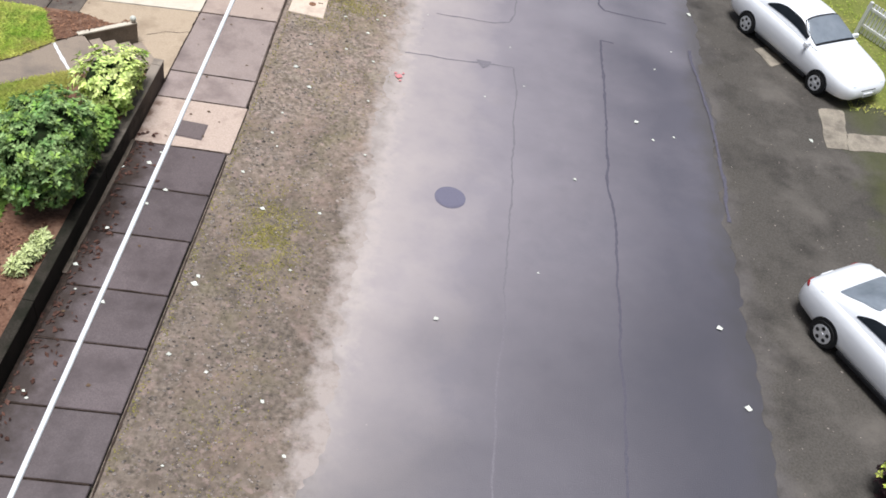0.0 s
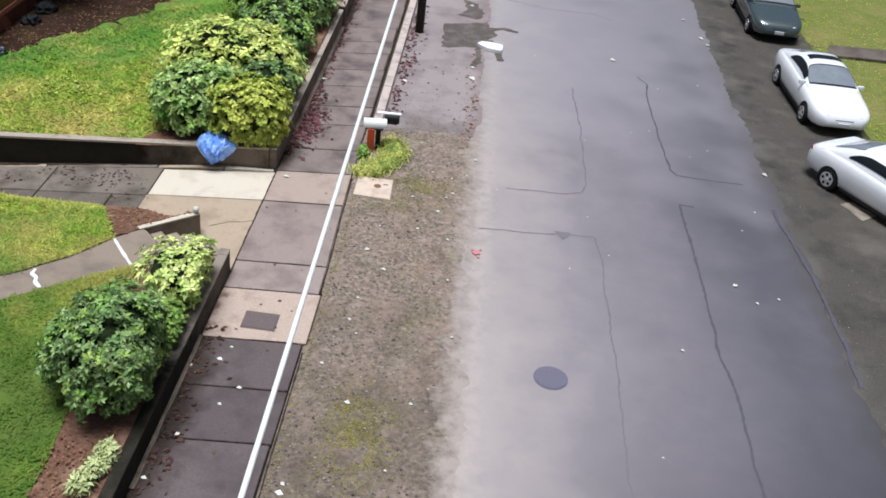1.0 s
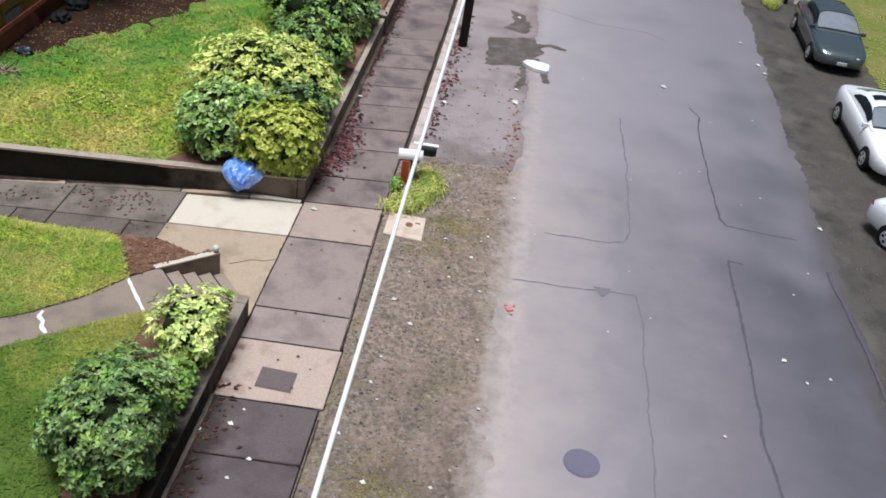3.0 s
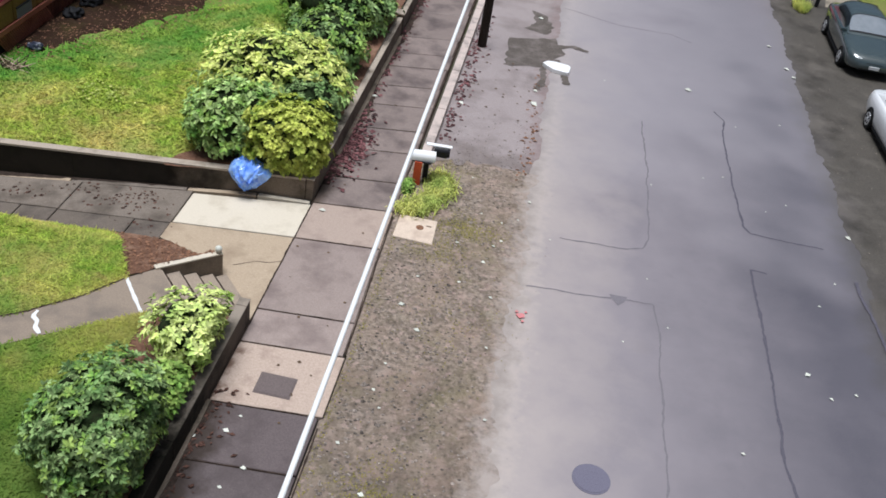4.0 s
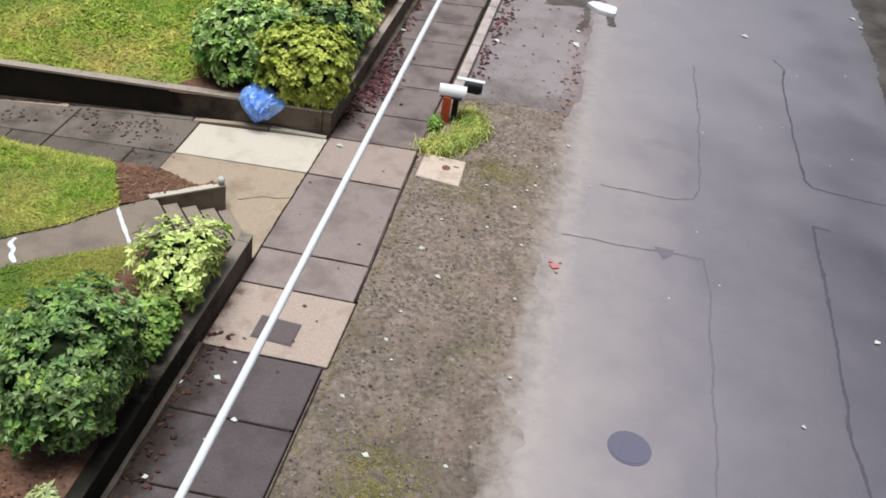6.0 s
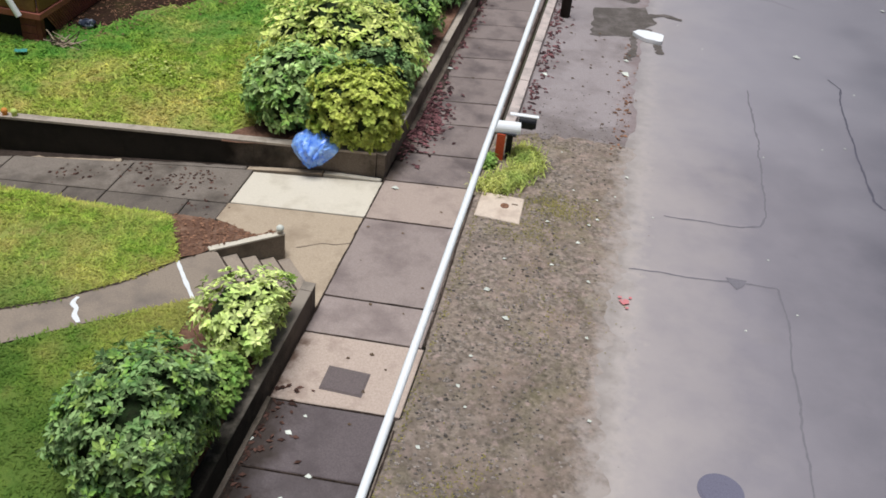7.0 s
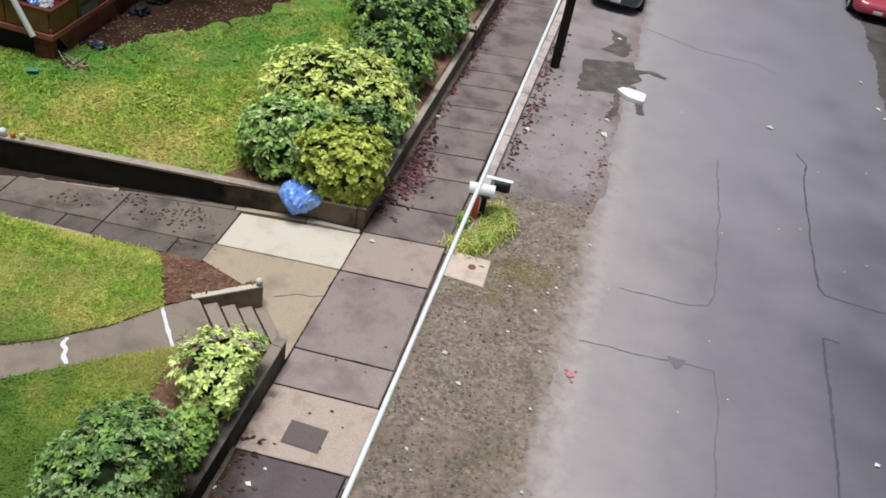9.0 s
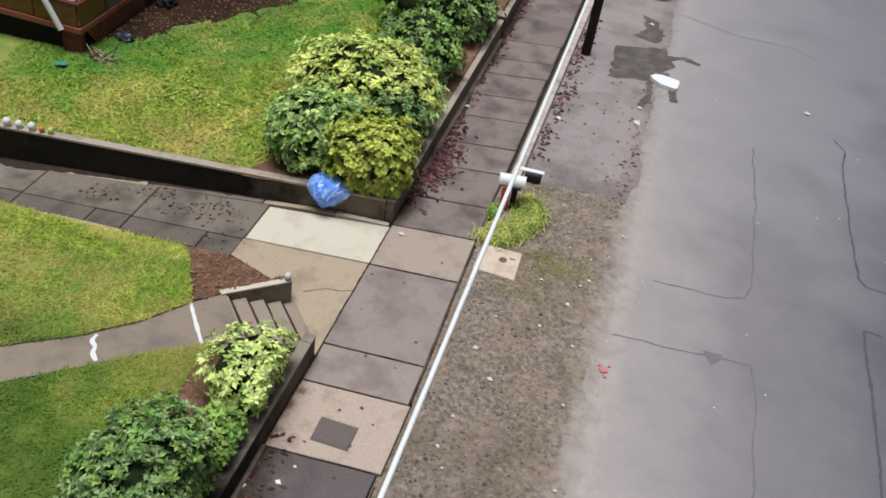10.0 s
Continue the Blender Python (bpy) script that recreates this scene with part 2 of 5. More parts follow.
    layer(m, (0.44 * k, 0.30 * k, 0.13 * k), 1.7, 0.58, 0.72, 0.5)
# Near lawn: deeper green, also darkened to hold the lens falloff there.
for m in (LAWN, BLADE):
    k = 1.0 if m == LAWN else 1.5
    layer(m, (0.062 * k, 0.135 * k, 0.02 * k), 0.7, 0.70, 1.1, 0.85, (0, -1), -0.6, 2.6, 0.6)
BLADE_L = material("bright_grass_blade", (0.46, 0.50, 0.11), (0.88, 0.86, 0.30), 2.0, 0.7, 0, 0, 9, (0.36, 0.46, 0.11), 0.52, island=0.45, thin=0.3)
LEAF_DARK = material("rhododendron_leaf", (0.13, 0.27, 0.06), (0.68, 0.82, 0.32), 2, 0.5, 0, 0, 6, (0.13, 0.28, 0.06), 0.56, island=0.6, spec=0.1, thin=0.1)
# Darker leaf green; on the near shrub it also holds lens falloff.
LEAF_DEEP = material("deep_green_leaf", (0.05, 0.125, 0.03), (0.40, 0.52, 0.21), 2, 0.5, 0, 0, 6, (0.09, 0.21, 0.05), 0.56, island=0.65, spec=0.1, thin=0.1)
LEAF_MID = material("green_shrub_leaf", (0.11, 0.24, 0.04), (0.42, 0.54, 0.14), 2, 0.5, 0, 0, 6, (0.14, 0.30, 0.05), 0.56, island=0.55, spec=0.1, thin=0.1)
LEAF_GOLD = material("yellow_tipped_leaf", (0.42, 0.52, 0.085), (0.92, 0.92, 0.33), 2, 0.45, 0, 0, 6, (0.22, 0.38, 0.07), 0.56, island=0.5, spec=0.1, thin=0.12)
LEAF_LIME = material("lime_leaf", (0.44, 0.57, 0.11), (0.96, 0.97, 0.44), 2, 0.45, 0, 0, 8, (0.34, 0.54, 0.11), 0.54, island=0.55, spec=0.1, thin=0.15)
LEAF_BOX = material("boxwood_leaf", (0.30, 0.38, 0.05), (0.88, 0.88, 0.22), 3, 0.6, 0, 0, 6, (0.26, 0.37, 0.05), 0.54, island=0.5, spec=0.1, thin=0.2)
LEAF_PALE = material("pale_green_leaf", (0.42, 0.48, 0.18), (0.60, 0.64, 0.32), 4, 0.6, 0, 0, 12, island=0.3)
LEAF_RED = material("dark_red_leaf", (0.018, 0.01, 0.012), (0.04, 0.018, 0.02), 3, 0.5, 0, 0, 12, island=0.4)
# Shade in the gaps between leaves is put into this dark colour.
CORE = material("painted_shade_core", (0.010, 0.018, 0.006), (0.028, 0.048, 0.014), 8, 0.9, 0, 0.9, 18, (0.018, 0.016, 0.008), 0.55)
BARK = material("bark", (0.05, 0.035, 0.025), (0.10, 0.075, 0.055), 5, 0.9, 0, 0.6, 20)
POLE = material("creosoted_pole", (0.018, 0.014, 0.011), (0.045, 0.035, 0.028), 3, 0.85, 0, 0.5, 30)
CABLE = material("pale_cable_jacket", (0.84, 0.84, 0.82), (0.90, 0.90, 0.88), 6, 0.4, 0, 0.1, 40, (0.72, 0.71, 0.7), 0.64)
BLUE = material("blue_plastic", (0.04, 0.19, 0.92), (0.42, 0.66, 1.0), 3.0, 0.22, 0, 0.1, 7, spec=0.9)
REDPOST = material("red_orange_paint", (0.55, 0.075, 0.03), (0.68, 0.13, 0.06), 5, 0.5, 0, 0.1, 30)
BLACKP = material("black_paint", (0.012, 0.012, 0.014), (0.03, 0.03, 0.034), 5, 0.4, 0, 0.1, 30)
BOXWHITE = material("white_enamel", (0.88, 0.87, 0.85), (0.92, 0.91, 0.89), 5, 0.35, 0, 0.05, 30)
LITTER = material("red_brown_leaf", (0.07, 0.03, 0.033), (0.21, 0.092, 0.09), 5, 0.8, 0, 0, 20, island=0.8)
BROWNBITS = material("dry_leaf_bits", (0.13, 0.062, 0.036), (0.31, 0.165, 0.10), 5, 0.85, 0, 0, 20, island=0.45)
DARKBITS = material("damp_leaf_bits", (0.04, 0.021, 0.015), (0.13, 0.064, 0.047), 5, 0.7, 0, 0, 20, island=0.5)
PALELEAF = material("pale_fallen_leaf", (0.62, 0.62, 0.5), (0.78, 0.78, 0.7), 9, 0.5, 0, 0, 30, per_object=0.15)
BROWNLEAF = material("brown_fallen_leaf", (0.10, 0.065, 0.04), (0.18, 0.12, 0.075), 9, 0.8, 0, 0, 30, per_object=0.25)
STONE = material("pebble", (0.07, 0.058, 0.047), (0.34, 0.285, 0.245), 30, 0.9, 0, 0.1, 30, island=0.6)
PALESTONE = material("pale_pebble", (0.28, 0.235, 0.205), (0.46, 0.40, 0.36), 30, 0.9, 0, 0.2, 30, island=0.4)
LIDM = material("rusty_lid", (0.135, 0.105, 0.10), (0.20, 0.16, 0.15), 8, 0.6, 0.1, 0.3, 50)
# Debris colour, also used for the painted shade on the steps.
MUDSHADE = material("dark_debris_and_shade", (0.030, 0.021, 0.016), (0.065, 0.046, 0.036), 2.5, 0.95, 0, 0.8, 20, (0.10, 0.07, 0.055), 0.58)
REDMARK = material("red_marking_paint", (0.72, 0.20, 0.21), (0.56, 0.25, 0.24), 9, 0.7, 0, 0.1, 25, (0.48, 0.33, 0.31), 0.56)
BRICK = material("red_brown_siding", (0.12, 0.035, 0.024), (0.18, 0.06, 0.04), 2, 0.7, 0, 0.2, 25, (0.08, 0.026, 0.018), 0.55)
TRIMRED = material("red_trim_paint", (0.30, 0.095, 0.065), (0.38, 0.14, 0.10), 2, 0.6, 0, 0.1, 30, (0.23, 0.07, 0.05), 0.58)
BROWNP = material("brown_panel_paint", (0.165, 0.09, 0.028), (0.225, 0.128, 0.046), 2, 0.6, 0, 0.15, 30, (0.12, 0.065, 0.025), 0.55)
DARKVOID = material("dark_recess", (0.012, 0.01, 0.009), (0.02, 0.017, 0.015), 3, 0.9, 0, 0.1, 30)
PAINT_WHITE = material("white_car_paint", (0.88, 0.885, 0.89), (0.92, 0.92, 0.92), 1, 0.28, 0, 0, 5, spec=0.5, coat=0.5)
PAINT_GREEN = material("dark_green_car_paint", (0.045, 0.065, 0.068), (0.055, 0.078, 0.08), 1, 0.22, 0.0, 0, 5, spec=0.9, coat=1.0)
PAINT_RED = material("red_car_paint", (0.42, 0.05, 0.075), (0.48, 0.07, 0.10), 1, 0.3, 0, 0, 5, coat=0.6)
PAINT_DARK = material("dark_blue_grey_car_paint", (0.06, 0.075, 0.085), (0.075, 0.09, 0.10), 1, 0.25, 0.3, 0, 5, coat=0.8)
CARGLASS = material("tinted_car_glass", (0.008, 0.01, 0.012), (0.014, 0.017, 0.02), 1, 0.08, 0, 0, 5, spec=0.35)
# Much of the sky's reflection is put into this grey-blue base colour.
SCREEN = material("windshield_glass", (0.20, 0.225, 0.25), (0.27, 0.295, 0.32), 1.2, 0.05, 0, 0, 3, (0.15, 0.17, 0.19), 0.55, spec=0.9)
CARBLACK = material("black_trim", (0.012, 0.012, 0.013), (0.022, 0.022, 0.024), 5, 0.6, 0, 0.1, 30)
TYRE = material("tyre_rubber", (0.015, 0.015, 0.015), (0.028, 0.027, 0.026), 8, 0.85, 0, 0.2, 30)
RIM = material("silver_alloy", (0.62, 0.62, 0.63), (0.75, 0.75, 0.76), 6, 0.35, 0.4, 0.05, 30)
LAMP = material("clear_lamp_lens", (0.66, 0.70, 0.70), (0.78, 0.8, 0.8), 6, 0.12, 0, 0.05, 20, spec=0.7)
TAIL = material("red_lamp_lens", (0.22, 0.02, 0.02), (0.32, 0.03, 0.03), 6, 0.2, 0, 0.05, 20)
PLATE = material("plain_plate", (0.68, 0.68, 0.68), (0.76, 0.76, 0.76), 6, 0.5, 0, 0.05, 20)
ORANGEP = material("orange_ceramic", (0.65, 0.24, 0.05), (0.72, 0.32, 0.08), 6, 0.5, 0, 0.05, 20)
YELLOWP = material("yellow_green_ceramic", (0.50, 0.60, 0.12), (0.6, 0.68, 0.2), 6, 0.5, 0, 0.05, 20)
GLOBE = material("frosted_globe", (0.62, 0.62, 0.52), (0.74, 0.73, 0.65), 9, 0.5, 0, 0.05, 30)


# ---- building blocks ----
def part(name, bm, mat, parent=None, label="", smooth=False):
    me = bpy.data.meshes.new(name)
    if isinstance(bm, bmesh.types.BMesh):
        bmesh.ops.recalc_face_normals(bm, faces=bm.faces)
        bm.to_mesh(me)
        bm.free()
    else:
        me.from_pydata(*bm)
    if smooth:
        for p in me.polygons:
            p.use_smooth = True
    me.materials.append(mat)
    ob = new(name, me)
    if parent:
        ob.parent = parent
    if label:
        tagged(ob, label)
    return ob


def thing(name, label, category, group="", at=(0, 0, 0), yaw=0.0):
    ob = new(name)
    ob.empty_display_size = 0.2
    ob.matrix_world = pose(*at, 0, 0, yaw)
    return tagged(ob, label, category, group)


def block(x0, x1, y0, y1, z0, z1, bevel=0.0, seg=2, bm=None, m=None):
    out = bm or bmesh.new()
    made = bmesh.ops.create_cube(out, size=1)["verts"]
    for v in made:
        v.co = Vector(((x0 + x1) / 2 + v.co.x * (x1 - x0), (y0 + y1) / 2 + v.co.y * (y1 - y0), (z0 + z1) / 2 + v.co.z * (z1 - z0)))
    if m:
        bmesh.ops.transform(out, matrix=m, verts=made)
    if bevel:
        edges = list({e for v in made for e in v.link_edges})
        bmesh.ops.bevel(out, geom=edges, offset=bevel, segments=seg, affect="EDGES", profile=0.6)
    return out


def tube(a, b, r0, r1=None, n=16, bm=None, bevel=0.0):
    out = bm or bmesh.new()
    a, b = Vector(a), Vector(b)
    turn = (b - a).to_track_quat("Z", "Y").to_matrix().to_4x4()
    made = bmesh.ops.create_cone(out, cap_ends=True, segments=n, radius1=r0, radius2=r1 if r1 is not None else r0, depth=(b - a).length)["verts"]
    bmesh.ops.transform(out, matrix=Matrix.Translation((a + b) / 2) @ turn, verts=made)
    if bevel:
        es = [e for e in {e for v in made for e in v.link_edges} if len(e.link_faces) == 2 and max(len(f.verts) for f in e.link_faces) > 4]
        bmesh.ops.bevel(out, geom=es, offset=bevel, segments=2, affect="EDGES")
    return out


def slab_mesh(corners, thick, chamfer=0.012):
    """A slab from its four top corners: chamfered top edges, flat underside."""
    top = [Vector(c) for c in corners]
    mid = sum(top, Vector()) / 4
    inner = []
    for c in top:
        d = mid - c
        d.z = 0
        inner.append(c + d.normalized() * chamfer * 1.4)
    rim = [c - Vector((0, 0, chamfer)) for c in top]
    low = [c - Vector((0, 0, thick)) for c in top]
    verts = inner + rim + low
    faces = [(0, 1, 2, 3), (11, 10, 9, 8)]
    for i in range(4):
        j = (i + 1) % 4
        faces += [(i, i + 4, j + 4, j), (i + 4, i + 8, j + 8, j + 4)]
    return verts, [], faces


def ruled(a, b, rows, height=None, jitter=0.0):
    """A sheet between two polylines of equal length, with an optional height function of x and y."""
    verts, faces, n = [], [], len(a)
    for r in range(rows + 1):
        for p, q in zip(a, b):
            v = Vector(p).lerp(Vector(q), r / rows)
            if height:
                v.z = height(v.x, v.y)
            v.z += jitter * noise.noise(Vector((v.x * 3, v.y * 3, 1.7)))
            verts.append(v)
    for r in range(rows):
        for i in range(n - 1):
            faces.append((r * n + i, r * n + i + 1, (r + 1) * n + i + 1, (r + 1) * n + i))
    return verts, [], faces


def resample(points, n):
    pts = [Vector(p) for p in points]
    cum = [0.0]
    for p, q in zip(pts, pts[1:]):
        cum.append(cum[-1] + (q - p).length)
    out = []
    for i in range(n):
        s = cum[-1] * i / (n - 1)
        k = max(j for j in range(len(pts) - 1) if cum[j] <= s + 1e-9)
        out.append(pts[k].lerp(pts[k + 1], (s - cum[k]) / max(cum[k + 1] - cum[k], 1e-9)))
    return out


def ragged(x, y0, y1, step, amount, seed):
    """Points along a line x = const whose edge wanders at two scales."""
    out, k = [], int((y1 - y0) / step)
    for i in range(k + 1):
        y = y0 + (y1 - y0) * i / k
        w = amount * (noise.noise(Vector((y * 0.5, seed, 0))) + 0.7 * noise.noise(Vector((y * 2.3, seed, 5))) + 0.45 * noise.noise(Vector((y * 7.0, seed, 9))))
        out.append(Vector((x + w, y, 0)))
    return out


def ribbon(points, width, z, step=0.12, wander=0.03, seed=0):
    """A thin strip along a polyline, with an uneven width."""
    length = sum((Vector(q) - Vector(p)).length for p, q in zip(points, points[1:]))
    pts = resample([(*p, 0) for p in points], max(4, int(length / step)))
    verts, faces = [], []
    for i, p in enumerate(pts):
        d = (pts[min(i + 1, len(pts) - 1)] - pts[max(i - 1, 0)]).normalized()
        side = Vector((-d.y, d.x, 0))
        o = wander * noise.noise(Vector((p.x * 1.5, p.y * 1.5, seed))) + 0.4 * wander * noise.noise(Vector((p.x * 8, p.y * 8, seed + 3)))
        w = width * (0.55 + 0.9 * abs(noise.noise(Vector((p.x * 4, p.y * 4, seed + 7)))))
        for s in (-1, 1):
            verts.append(p + side * (o + s * w / 2) + Vector((0, 0, z)))
    for i in range(len(pts) - 1):
        faces.append((2 * i, 2 * i + 2, 2 * i + 3, 2 * i + 1))
    return verts, [], faces


def leaf_faces(verts, faces, base, along, across, up, size, width, fold=0.15):
    k = len(verts)
    tip = base + along * size
    mid = base + along * size * 0.5
    verts += [base, mid + across * width + up * fold * width, tip - up * size * 0.12, mid - across * width + up * fold * width, mid - up * fold * width]
    faces += [(k, k + 4, k + 1), (k + 1, k + 4, k + 2), (k + 2, k + 4, k + 3), (k + 3, k + 4, k)]


def lump(d, seed, amount):
    return 1 + amount * noise.noise(d * 2.1 + Vector((seed, 0, 0))) + amount * 0.6 * noise.noise(d * 5.0 + Vector((0, seed, 0)))


def shrub(name, label, centre, radii, base_z, whorls, leaf, width, mats, seed, amount=0.16, per=7, core=0.86, squareness=0.0, group="garden shrubs", loose=0.16, gold_line=None, clump=3.2, east=99.0, gap=-0.22):
    """A shrub: stems, a dark heart for the inner shade and a crown of leaf whorls over a lumpy outline."""
    rnd = random.Random(seed)
    cx, cy, cz = centre
    ob = thing(name, label, "shrub", group, (cx, cy, base_z))
    stem = bmesh.new()
    for i in range(6):
        a = i * 1.05 + rnd.random()
        tube((0.06 * math.cos(a), 0.06 * math.sin(a), -0.02), (radii[0] * 0.5 * math.cos(a), radii[1] * 0.5 * math.sin(a), (cz - base_z) * 1.1), 0.03, 0.012, 7, stem)
    part("stems", stem, BARK, ob)

    def outline(d):
        if squareness:
            p = 2 + squareness
            k = (abs(d.x) ** p + abs(d.y) ** p + abs(d.z) ** p) ** (-1 / p)
        else:
            k = 1.0
        q = Vector((d.x * radii[0], d.y * radii[1], d.z * radii[2])) * k * lump(d, seed, amount)
        q.x = min(q.x, east - cx)
        return q

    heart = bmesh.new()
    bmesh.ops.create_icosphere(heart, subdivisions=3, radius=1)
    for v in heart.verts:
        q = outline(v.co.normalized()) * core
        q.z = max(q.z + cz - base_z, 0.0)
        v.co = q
    part("inner_foliage", heart, CORE, ob, "dark core with the shade among the leaves in its colour", True)
    sets = [([], []) for _ in mats]
    up = Vector((0, 0, 1))
    for i in range(whorls):
        z = 1 - 1.62 * (i + 0.5) / whorls
        a = i * 2.39996 + rnd.uniform(-0.25, 0.25)
        s = math.sqrt(max(0, 1 - z * z))
        d = Vector((s * math.cos(a), s * math.sin(a), z + rnd.uniform(-0.03, 0.03))).normalized()
        tuft = noise.noise(outline(d) * clump + Vector((seed, seed, 0)))
        if tuft < gap and rnd.random() < 0.9:
            continue
        p = outline(d) * (rnd.uniform(0.85, 1.02) + 0.16 * tuft)
        p.z += cz - base_z
        if p.z < 0.04:
            continue
        n = (Vector((d.x / radii[0], d.y / radii[1], d.z / radii[2])).normalized() + up * 0.55 + Vector((rnd.uniform(-1, 1), rnd.uniform(-1, 1), rnd.uniform(-0.5, 0.8))) * 0.5).normalized()
        t = n.orthogonal().normalized()
        u = n.cross(t)
        pick = min(len(mats) - 1, int(rnd.random() ** 1.3 * len(mats)))
        if gold_line is not None:
            pick = 0 if d.z + rnd.uniform(-0.22, 0.22) > gold_line else 1
        verts, faces = sets[pick]
        spin, lift = rnd.uniform(0, 6.28), rnd.uniform(0.1, 0.8)
        for k in range(per):
            b = spin + k * 6.2832 / per + rnd.uniform(-0.2, 0.2)
            r = t * math.cos(b) + u * math.sin(b)
            tilt = lift * 0.6 + rnd.uniform(-0.45, 0.25)
            along = (r * math.cos(tilt) + n * math.sin(tilt)).normalized()
            across = n.cross(r).normalized()
            size = leaf * rnd.uniform(0.7, 1.2)
            o = p + (t * rnd.uniform(-1, 1) + u * rnd.uniform(-1, 1) + n * rnd.uniform(-0.6, 0.5)) * leaf * loose
            leaf_faces(verts, faces, o, along, across, across.cross(along).normalized() * -1, size, width * size)
    for (verts, faces), m in zip(sets, mats):
        if verts:
            tagged(part("crown", (verts, [], faces), m, ob), kind="stuff")
    return ob


def grass_on(name, parent, spots, mat, length, seed, wide=0.014):
    """Blades of grass at the given places, joined as one."""
    rnd = random.Random(seed)
    verts, faces = [], []
    for p in spots:
        a = rnd.uniform(0, 6.28)
        size = length * rnd.uniform(0.5, 1.3)
        lean = Vector((math.cos(a), math.sin(a), 0)) * size * rnd.uniform(0.6, 1.3)
        side = Vector((-math.sin(a), math.cos(a), 0)) * wide * rnd.uniform(0.6, 1.3)
        k = len(verts)
        verts += [p - side, p + side, p + lean + Vector((0, 0, size * rnd.uniform(0.2, 0.5)))]
        faces.append((k, k + 1, k + 2))
    return tagged(part(name, (verts, [], faces), mat, parent), kind="stuff")


# ---- lie of the land ----
IN, OUT = -1.83, 0.0              # the two edges of the sidewalk
TERR = 0.47                       # height of the raised gardens


def drive_z(x):
    return min(0.0, 0.10 * (x + 2.85))


def wall_y(x):
    return 4.60 + 0.072 * (x - IN)


def wall_top(x):
    return 0.53 + 0.058 * (x - IN)


def bank_z(x, y):
    """The near lawn: flat, then a bank down to the driveway."""
    s = min(1.0, max(0.0, (y - 1.15) / 1.3))
    s = s * s * (3 - 2 * s)
    edge = drive_z(x) + 0.03
    return TERR + (edge - TERR) * s


def upper_z(x, y):
    """The far lawn: level with the top of its wall, rising gently towards the house."""
    far = min(1.0, max(0.0, (y - 4.4) / 2.4))
    return max(wall_top(x) - 0.015 * far * (x - IN), -0.2) - 0.05 + 0.012 * max(0.0, y - 5)


# ground: one sheet, dipping under the driveway
gx = [-2500, -300, -60, -25, -16, -12, -9, -7, -5.5, -4, -2.6, -1.9, -1.8, 0, 3, 11, 14, 20, 60, 300, 2500]
gy = [-2500, -300, -60, -20, -8, 0, 1.4, 2.3, 4.7, 5.2, 8, 20, 40, 80, 300, 2500]
gv = [Vector((x, y, (drive_z(x) if -20 < x < -1.85 and 1.4 < y < 5.0 else 0) - 0.10)) for y in gy for x in gx]
gf = [(j * len(gx) + i, j * len(gx) + i + 1, (j + 1) * len(gx) + i + 1, (j + 1) * len(gx) + i) for j in range(len(gy) - 1) for i in range(len(gx) - 1)]
tagged(part("ground", (gv, [], gf), GROUND), "bare brown earth under and around the street", "ground", kind="structure")

# road
road_l = [Vector((1.2, y, 0)) for y in np.linspace(-60, 120, 181)]
road_r = [p + Vector((0, 0, 0)) for p in ragged(10.9, -60, 120, 1.0, 0.1, 3.3)]
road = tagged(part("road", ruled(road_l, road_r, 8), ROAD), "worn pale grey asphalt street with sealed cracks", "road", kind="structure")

pad_a = [Vector((0.22, y, 0)) for y in np.linspace(7.2, 60, 354)]
pad_b = [Vector((p.x, p.y, 0)) for p in ragged(2.66, 7.2, 60, 52.8 / 353, 0.18, 8.1)]
tagged(part("parking_pad", ([v + Vector((0, 0, 0.005)) for v in ruled(pad_a, pad_b, 3)[0]], [], ruled(pad_a, pad_b, 3)[2]), PAD), "pinkish grey paved parking strip beside the street", "pavement", kind="structure")

cracks = [
    [(7.36, 13.1), (7.60, 12.6), (7.49, 11.6), (7.54, 9.2), (7.6, 7.2), (7.75, 6.93), (8.87, 6.88), (9.4, 6.95)],
    [(7.95, 5.42), (7.6, 5.45), (7.65, 3.2), (7.6, 0.2), (7.73, -1.3), (7.72, -3), (7.7, -5.6), (7.66, -9), (7.7, -16)],
    [(5.3, 11.6), (5.42, 8.6), (5.4, 5.9), (5.25, 5.42), (4.9, 5.25), (4.2, 5.2), (3.46, 5.15)],
    [(2.9, 3.2), (4.3, 3.35), (5.45, 3.45), (5.54, 2.8), (5.55, 0.8), (5.58, -3.2), (5.56, -6), (5.58, -9), (5.55, -15)],
    [(9.93, 5.8), (10.05, 4.2), (10.16, 3.4), (10.24, 1.2), (10.2, -0.6)],
    [(2.75, 18.9), (4.6, 18.3), (6.3, 18.4), (7.0, 18.0)],
]
for i, c in enumerate(cracks):
    part("sealed_crack", ribbon(c, (0.06, 0.065, 0.045, 0.045, 0.10, 0.035)[i], 0.018 if i == 4 else 0.005, 0.06, 0.05, i * 3.1), TARDARK if i in (0, 1, 4) else TAR, road)
part("dark_triangle", ([Vector(v) for v in ((4.56, 3.50, 0.008), (4.93, 3.52, 0.008), (4.87, 3.34, 0.008), (4.74, 3.18, 0.008), (4.65, 3.33, 0.008))], [], [(4, 3, 2, 1, 0)]), TAR, road, "small dark patch")
mark = bmesh.new()
rnd = random.Random(5)
for k, (x, y, r) in enumerate(((2.88, 2.19, 0.08), (2.80, 2.30, 0.035), (2.97, 2.33, 0.03), (2.93, 2.04, 0.03))):
